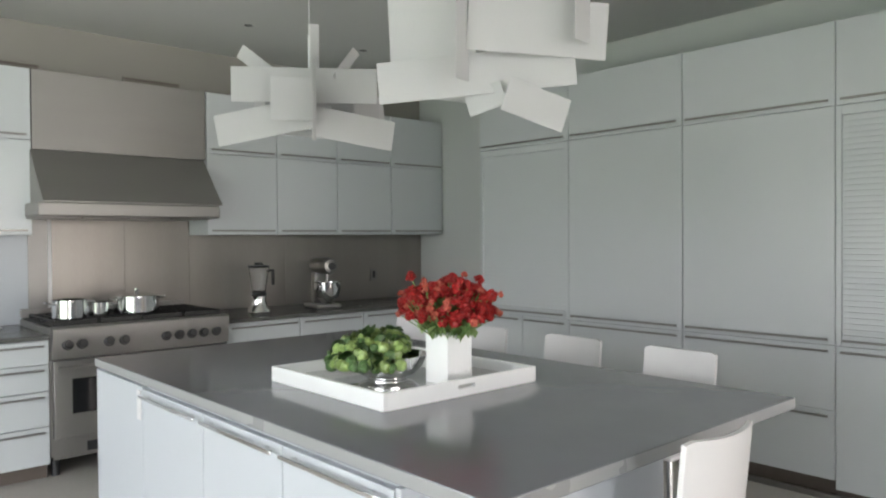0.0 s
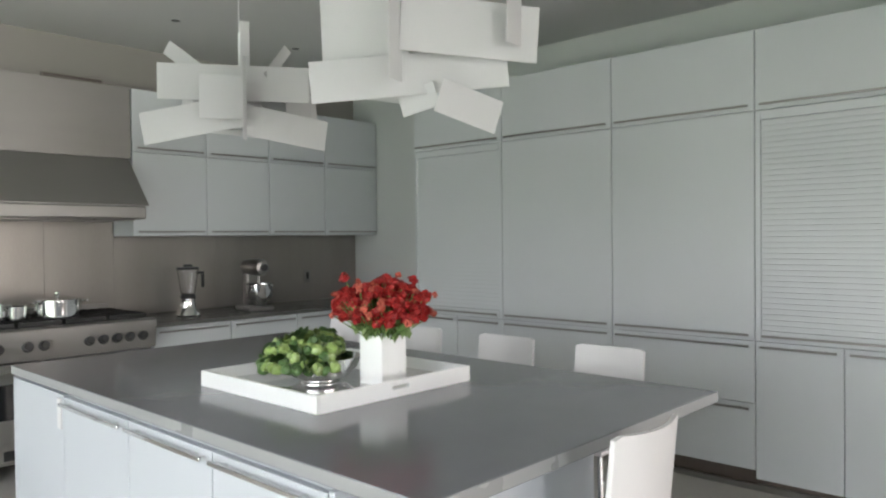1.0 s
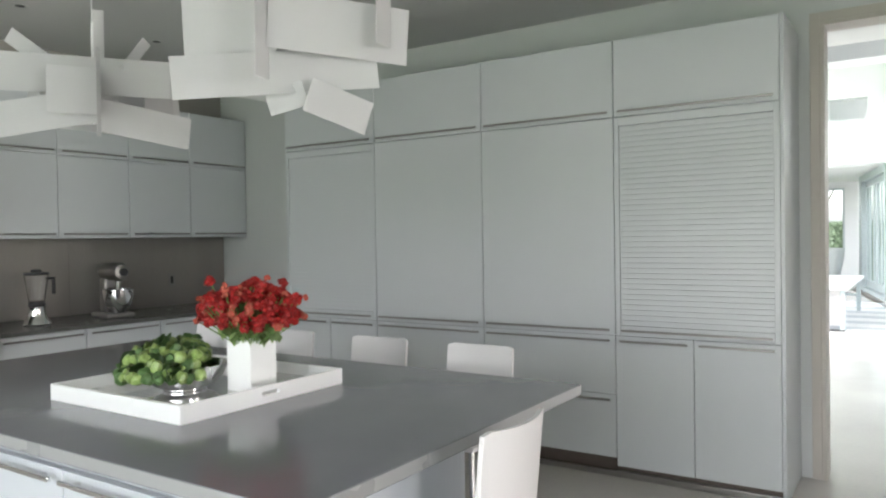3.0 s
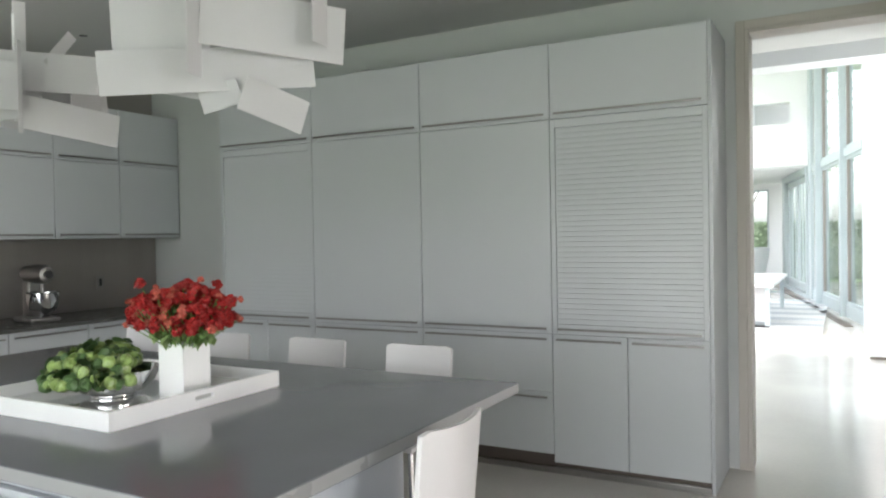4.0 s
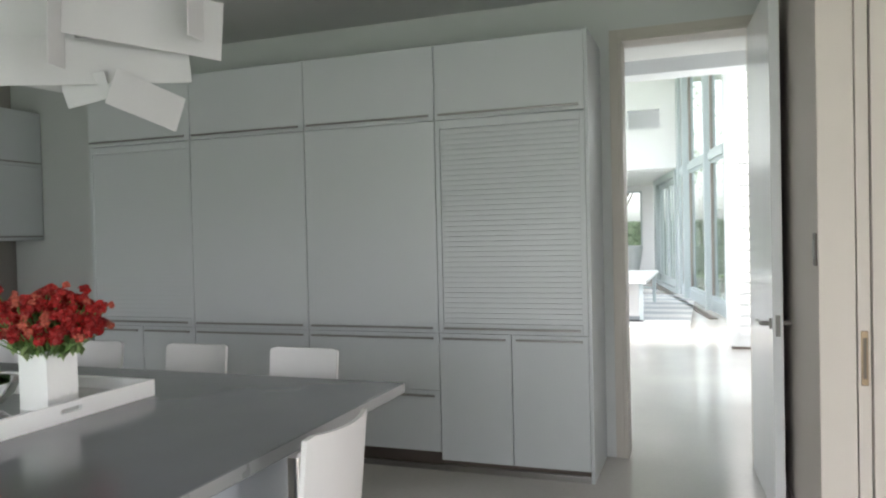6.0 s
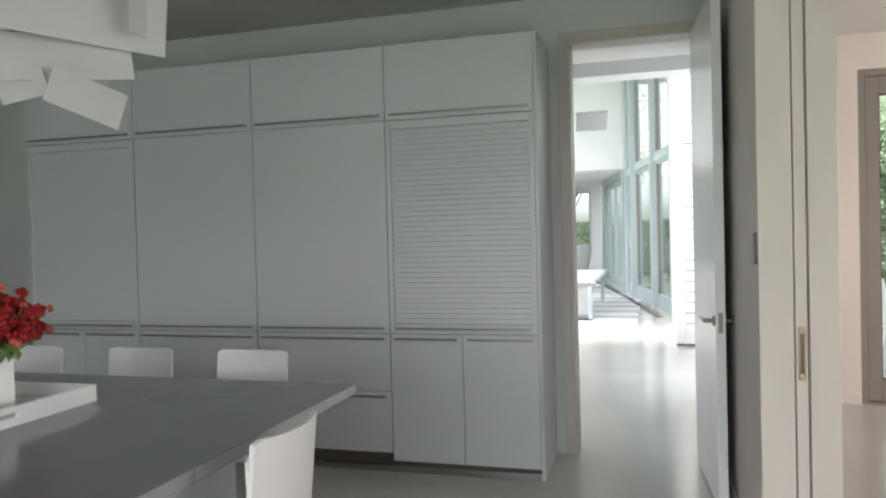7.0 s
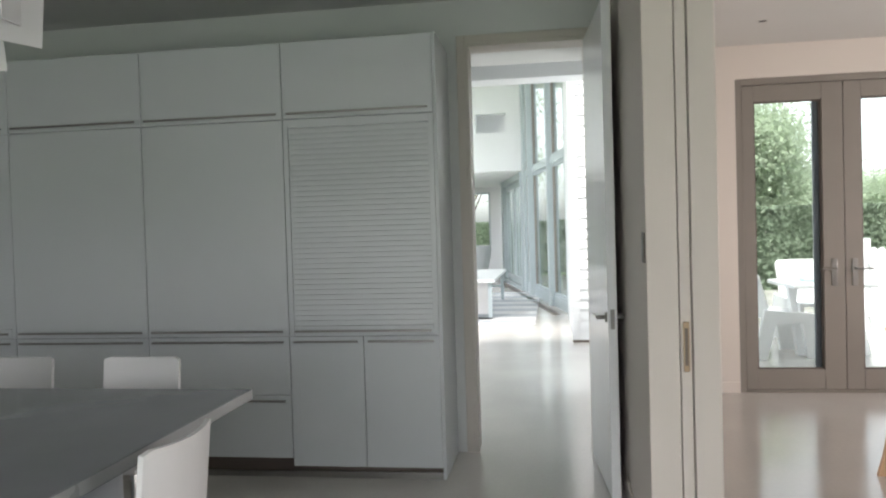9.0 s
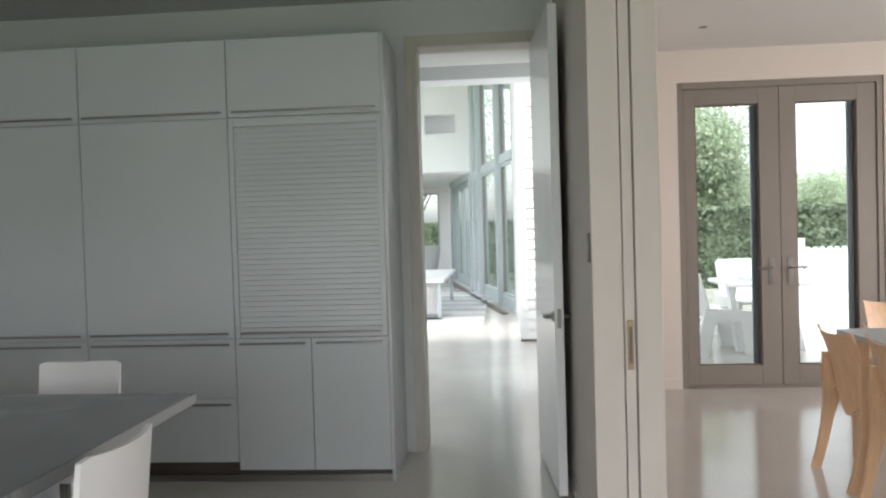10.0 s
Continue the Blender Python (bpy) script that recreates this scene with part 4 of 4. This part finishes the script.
structure("hall_wall_west", bm, M_HALL, "white hall wall with a wide opening", "wall")
bm = bmesh.new()
add_box(bm, 1.1, 1.25, 6.52, 9.12, 2.75, 5.6)
add_box(bm, 0.215, 1.25, 9.135, 11.98, 0, 5.6)
structure("hall_wall_east", bm, M_HALL, "white hall wall by the garden side", "wall")
sid = thing("siding", pose(0, 9.12, 0), "white horizontal lap siding on the wall's end", "siding", kind="structure")
for k in range(45):
    z = 0.03 + k * 0.1235
    part("board", prism([(-0.026, z), (-0.006, z + 0.1225), (0.012, z + 0.1225), (0.012, z)], 0.30, 0.95), M_HALL, sid)
part("corner_board", box(0.205, 0.298, -0.028, 0.012, 0.03, 5.58, 0.002), M_HALL, sid)
part("skirting", box(0.205, 0.95, -0.02, 0.01, 0, 0.029), M_TOE, sid)

# upper wall with a small window over the far sitting room
UWY = 16.75
bm = bmesh.new()
add_box(bm, -4.0, -1.66, UWY, UWY + 0.25, 2.72, 5.6)
add_box(bm, -0.97, -0.62, UWY, UWY + 0.25, 2.72, 5.6)
add_box(bm, -1.66, -0.97, UWY, UWY + 0.25, 2.72, 3.60)
add_box(bm, -1.66, -0.97, UWY, UWY + 0.25, 4.03, 5.6)
structure("hall_upper_wall", bm, M_HALL, "white upper wall with a small square opening", "wall")
structure("gallery_slab", box(-4.0, -0.62, UWY + 0.25, 22.3, 2.70, 2.95), M_HALL, "white underside of the upper gallery", "ceiling")
structure("gallery_back", box(-2.6, -0.75, 18.3, 18.4, 2.95, 5.6), M_HALL, "pale rear wall of the gallery", "wall")
# end wall with a window
bm = bmesh.new()
add_box(bm, -4.0, -2.65, 22.3, 22.5, 0, 2.70)
add_box(bm, -1.82, -1.5, 22.3, 22.5, 0, 2.70)
add_box(bm, -2.65, -1.82, 22.3, 22.5, 0, 0.75)
add_box(bm, -2.65, -1.82, 22.3, 22.5, 2.55, 2.70)
structure("hall_wall_end", bm, M_HALL, "white end wall with a tall window", "wall")
wf = thing("window_1", pose(-2.235, 22.35, 0), "slim grey framed window in the end wall", "window", kind="structure")
for x0, x1, z0, z1 in ((-0.415, -0.365, 0.75, 2.55), (0.365, 0.415, 0.75, 2.55), (-0.365, 0.365, 0.75, 0.8), (-0.365, 0.365, 2.5, 2.55)):
    part("window_frame", box(x0, x1, 0, 0.08, z0, z1, 0.003), M_FRAME, wf)
pane = part("pane", box(-0.365, 0.365, 0.04, 0.045, 0.8, 2.5), M_PANE, wf)
pane.visible_shadow = False

# slanting two-storey glass wall: two bays of tall panes between deep mullions
GA, GB = Vector((0.285, 12.10)), Vector((-1.586, 22.31))
gdir = (GB - GA).normalized()
gturn = math.atan2(gdir.y, gdir.x)
gw = thing("window_2", Matrix.Translation((GA.x, GA.y, 0)) @ Matrix.Rotation(gturn, 4, "Z"),
           "tall two-storey glass wall with deep grey aluminium mullions", "window", kind="structure")
GL = 4.72
for x0, x1, d in ((-0.08, 0.16, 0.05), (1.34, 1.44, 0.12), (3.46, 3.58, 0.14), (4.42, GL, 0.08)):
    part("mullion", box(x0, x1, -0.08, d, 0.0, 5.58, 0.004), M_FRAME, gw)
RAILS = ((0.0, 0.2, 0.045), (2.55, 2.68, 0.06), (5.4, 5.58, 0.045))
for z0, z1, d in RAILS:
    for x0, x1 in ((0.16, 1.34), (1.44, 3.46), (3.58, 4.42)):
        part("rail", box(x0, x1, -0.06, d, z0, z1, 0.004), M_FRAME, gw)
for x0, x1 in ((0.16, 1.34), (1.44, 3.46), (3.58, 4.42)):
    for z0, z1 in ((0.2, 2.55), (2.68, 5.4)):
        bm = bmesh.new()
        for a, b, c, d in ((x0, x0 + 0.05, z0, z1), (x1 - 0.05, x1, z0, z1), (x0 + 0.05, x1 - 0.05, z0, z0 + 0.05), (x0 + 0.05, x1 - 0.05, z1 - 0.05, z1)):
            add_box(bm, a, b, -0.03, 0.025, c, d)
        sash = part("sash", bm, M_FRAME, gw)
        part("gasket", box(x1 - 0.075, x1 - 0.051, -0.02, 0.028, z0 + 0.051, z1 - 0.051), M_TAUPE, sash)
        p = part("pane", box(x0 + 0.05, x1 - 0.05, -0.004, 0.004, z0 + 0.05, z1 - 0.05), M_PANE, sash)
        p.visible_shadow = False
part("threshold", box(0.0, GL, 0.2, 0.32, 0.0, 0.012), M_TOE, gw, "dark floor grille along the glass")
# glazed double door bay beyond, under the gallery
gb = thing("window_3", Matrix.Translation((*(GA + gdir * 4.76), 0)) @ Matrix.Rotation(gturn, 4, "Z"),
           "grey glazed pair of garden doors with dark slim frames", "window", kind="structure")
for x0, x1, z0, z1 in ((0, 0.12, 0, 2.7), (3.32, 3.75, 0, 2.7), (0.12, 3.32, 2.55, 2.7), (0.12, 3.32, 0, 0.08)):
    part("frame", box(x0, x1, -0.07, 0.12, z0, z1, 0.003), M_FRAME, gb)
for x0 in (0.13, 1.73):
    bm = bmesh.new()
    for a, b, c, d in ((x0, x0 + 0.1, 0.09, 2.54), (x0 + 1.48, x0 + 1.58, 0.09, 2.54), (x0 + 0.1, x0 + 1.48, 0.09, 0.25), (x0 + 0.1, x0 + 1.48, 2.42, 2.54)):
        add_box(bm, a, b, -0.02, 0.03, c, d)
    sash = part("door_leaf", bm, M_FRAME, gb)
    p = part("pane", box(x0 + 0.1, x0 + 1.48, 0.0, 0.006, 0.25, 2.42), M_PANE, sash)
    p.visible_shadow = False
for x in (0.62, 1.18, 2.22, 2.78):
    part("glazing_bar", box(x - 0.025, x + 0.025, -0.015, 0.02, 0.25, 2.42), M_FRAME, gb)
part("threshold", box(0.0, 3.7, 0.2, 0.32, 0.0, 0.012), M_TOE, gb)

rug = thing("rug", pose(-2.05, 0, 0), "pale rug with broad grey stripes in the hall", "rug")
part("field", box(-1.3, 1.76, 10.85, 16.4, 0.0, 0.012, 0.003), M_RUG, rug)
for k in range(7):
    part("stripe", box(-1.3, 1.755, 10.93 + k * 0.82, 11.25 + k * 0.82, 0.011, 0.0165), M_RUGD, rug)
ct = thing("coffee_table", pose(-1.46, 12.08, 0.0165), "white glass-sided low table on the rug", "table")
part("tabletop", box(-0.6, 0.55, -0.7, 2.4, 0.57, 0.615, 0.005), M_OUTWHITE, ct)
for x in (-0.52, 0.47):
    for y in (-0.6, 2.3):
        part("leg", box(x - 0.03, x + 0.03, y - 0.03, y + 0.03, 0.02, 0.57, 0.004), M_FRAME, ct)
part("end_panel", box(-0.489, 0.439, -0.61, -0.59, 0.08, 0.57, 0.003), M_PLATE, ct, "frosted end panel")
part("stretcher", box(-0.49, 0.44, 2.28, 2.32, 0.28, 0.31, 0.003), M_FRAME, ct)
part("foot_rail", box(-0.55, 0.5, -0.66, -0.54, 0.0, 0.022, 0.003), M_BLACK, ct)
ac = thing("armchair", pose(-2.12, 19.6, 0), "rounded dark grey tub armchair at the window", "armchair")
part("shell", lathe([(0.25, 0.0), (0.42, 0.35), (0.5, 0.75), (0.52, 1.0), (0.47, 1.0), (0.42, 0.6), (0.35, 0.42), (0, 0.42)], 28), M_EDGE, ac)
part("cushion", lathe([(0, 0.54), (0.3, 0.53), (0.36, 0.48), (0.36, 0.421), (0, 0.421)], 28), M_OUTWHITE, ac)

# ---------------------------------------------------------------- garden
structure("ground", box(-220, 220, -220, 260, -0.6, -0.21), M_LAWN, "wide mown lawn round the house", "ground")
structure("patio", box(0.8, 8.5, 6.51, 11.6, -0.21, -0.02), M_PATIO, "pale grey stone patio outside the garden doors", "patio")


def garden_chair(at):
    c = thing("patio_chair", at, "white slatted outdoor armchair on the patio", "chair", "patio chairs")
    part("seat", box(-0.25, 0.25, -0.48, 0.0, 0.40, 0.43, 0.008), M_OUTWHITE, c)
    part("backrest", curved_panel(0.5, 0.46, 0.02, 0.03, 0.12, round_top=0.04), M_OUTWHITE, c, at=pose(0, 0, 0.40))
    for s in (-1, 1):
        part("side_panel", prism([(-0.5, 0.0), (-0.36, 0.0), (-0.3, 0.36), (-0.05, 0.36), (0.05, 0.0), (0.18, 0.0), (0.06, 0.50), (-0.5, 0.44)], s * 0.27 - 0.02, s * 0.27 + 0.02), M_OUTWHITE, c)
    return c


gc = garden_chair(pose(2.09, 8.14, -0.02, 0, 0, 100) @ Matrix.Scale(1.05, 4))
copy_thing(gc, pose(2.94, 9.40, -0.02, 0, 0, 10) @ Matrix.Scale(1.05, 4))
pt = thing("patio_table", pose(3.11, 8.5, -0.02) @ Matrix.Scale(1.05, 4), "white outdoor dining table on the patio", "table")
part("tabletop", box(-0.66, 0.12, -0.45, 0.45, 0.68, 0.72, 0.01), M_OUTWHITE, pt)
for s in (-1, 1):
    part("leg", prism([(-0.4, 0.0), (-0.3, 0.0), (0.02, 0.68), (-0.08, 0.68)], s * 0.3 - 0.30, s * 0.3 - 0.24), M_OUTWHITE, pt)
    part("leg", prism([(0.3, 0.0), (0.4, 0.0), (0.08, 0.68), (-0.02, 0.68)], s * 0.24 - 0.30, s * 0.24 - 0.24), M_OUTWHITE, pt)
gr = thing("towel", pose(2.76, 8.5, 0.737), "folded pale blue towel on the patio table", "towel")
part("fold", box(-0.12, 0.12, -0.1, 0.1, 0.0, 0.05, 0.02), mat("pale blue cloth", (0.45, 0.62, 0.68), 0.9, vary=0.1, bump=0.2), gr)

fence = thing("picket_fence", pose(0.17, 9.8, -0.02) @ Matrix.Scale(1.02, 4), "white painted close-boarded picket fence", "fence")
x = 3.62
while x < 7.4:
    part("picket", prism([(x, 0.0), (x + 0.085, 0.0), (x + 0.085, 1.0), (x + 0.06, 1.04), (x + 0.025, 1.04), (x, 1.0)], -0.011, 0.011, "y"), M_OUTWHITE, fence)
    x += 0.0885
for z in (0.2, 0.85):
    part("rail", box(3.6, 7.4, 0.011, 0.05, z, z + 0.08), M_OUTWHITE, fence)
for x in (3.6, 5.4, 7.35):
    part("post", box(x - 0.05, x + 0.05, 0.05, 0.15, 0, 1.15, 0.006), M_OUTWHITE, fence)


def leaf_cloud(points, size, seed, droop=0.3):
    """Many small bent leaves about the given points, as one mesh."""
    rs = np.random.RandomState(seed)
    P = np.asarray(points)
    n = len(P)
    a = rs.normal(size=(n, 3))
    a /= np.linalg.norm(a, axis=1)[:, None]
    b = np.cross(a, rs.normal(size=(n, 3)))
    b /= np.linalg.norm(b, axis=1)[:, None]
    s = size * rs.uniform(0.6, 1.4, (n, 1))
    V = np.stack([P - a * s, P + b * s * 0.55, P + a * s - [0, 0, droop * size], P - b * s * 0.55], 1).reshape(-1, 3)
    F = np.arange(4 * n).reshape(n, 4)
    me = bpy.data.meshes.new("leaves")
    me.from_pydata(V.tolist(), [], F.tolist())
    return me


def hedge(name, x0, x1, y0, y1, z0, z1, n, seed, label):
    rs = np.random.RandomState(seed)
    h = thing(name, pose(0, 0, 0), label, "hedge")
    part("core", box(x0 + 0.1, x1 - 0.1, y0 + 0.1, y1 - 0.1, z0, z1 - 0.1), M_HEDGE, h)
    p = rs.uniform([x0, y0, z0], [x1, y1, z1], (n, 3))
    k = rs.randint(0, 3, n)
    p[k > 0, 1] = y0 + np.abs(rs.normal(0, 0.06, (k > 0).sum()))
    p[k == 0, 2] = z1 - np.abs(rs.normal(0, 0.05, (k == 0).sum()))
    p[:, 1] += 0.06 * np.sin(p[:, 0] * 2.3) * np.cos(p[:, 2] * 3)
    me = leaf_cloud(p, 0.06, seed)
    me.materials.append(M_HEDGE)
    o = new("foliage", me)
    o.parent = h
    tagged(o, kind="stuff")
    return h


hedge("hedge", 2.6, 12.0, 16.0, 17.2, -0.2, 1.70, 26000, 3, "dense clipped green garden hedge")
hedge("hedge", -6.0, 12.0, 27.0, 28.2, -0.2, 1.7, 16000, 4, "far clipped green garden hedge")


def tree(at, h, r, n, seed, label):
    rs = np.random.RandomState(seed)
    t = thing("tree", at, label, "tree", "garden trees")
    bm = bmesh.new()
    add_tube(bm, (0, 0, -0.25), (0.05, 0, h * 0.45), 0.16 * h / 6, 0.09 * h / 6, 10)
    tips = []
    for k in range(11):
        a = k * 2.4 + rs.uniform(-0.3, 0.3)
        z0 = h * rs.uniform(0.22, 0.46)
        e = Vector((math.cos(a) * r * rs.uniform(0.45, 0.85), math.sin(a) * r * rs.uniform(0.45, 0.85), h * rs.uniform(0.42, 0.92)))
        add_tube(bm, (0.03, 0, z0), e, 0.028 * h / 6, 0.008, 7)
        tips.append(e)
        if rnd.random() < 0.5:
            q = e * rs.uniform(0.75, 1.0) + Vector(rs.normal(0, r * 0.28, 3))
            add_tube(bm, e * 0.8 + Vector((0, 0, z0 * 0.2)), q, 0.02, 0.006, 5)
            tips.append(q)
    part("trunk", bm, M_BARK, t)
    pts = []
    for e in tips:
        m = n // len(tips)
        c = np.array(e) + rs.normal(0, 1, (m, 3)) * np.array([r * 0.3, r * 0.3, h * 0.1]) * rs.uniform(0.6, 1.3)
        pts.append(c)
    me = leaf_cloud(np.concatenate(pts), 0.048, seed)
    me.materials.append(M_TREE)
    o = new("crown", me)
    o.parent = t
    tagged(o, kind="stuff")
    return t


TREE = "broad leafy green garden tree beyond the hedge"
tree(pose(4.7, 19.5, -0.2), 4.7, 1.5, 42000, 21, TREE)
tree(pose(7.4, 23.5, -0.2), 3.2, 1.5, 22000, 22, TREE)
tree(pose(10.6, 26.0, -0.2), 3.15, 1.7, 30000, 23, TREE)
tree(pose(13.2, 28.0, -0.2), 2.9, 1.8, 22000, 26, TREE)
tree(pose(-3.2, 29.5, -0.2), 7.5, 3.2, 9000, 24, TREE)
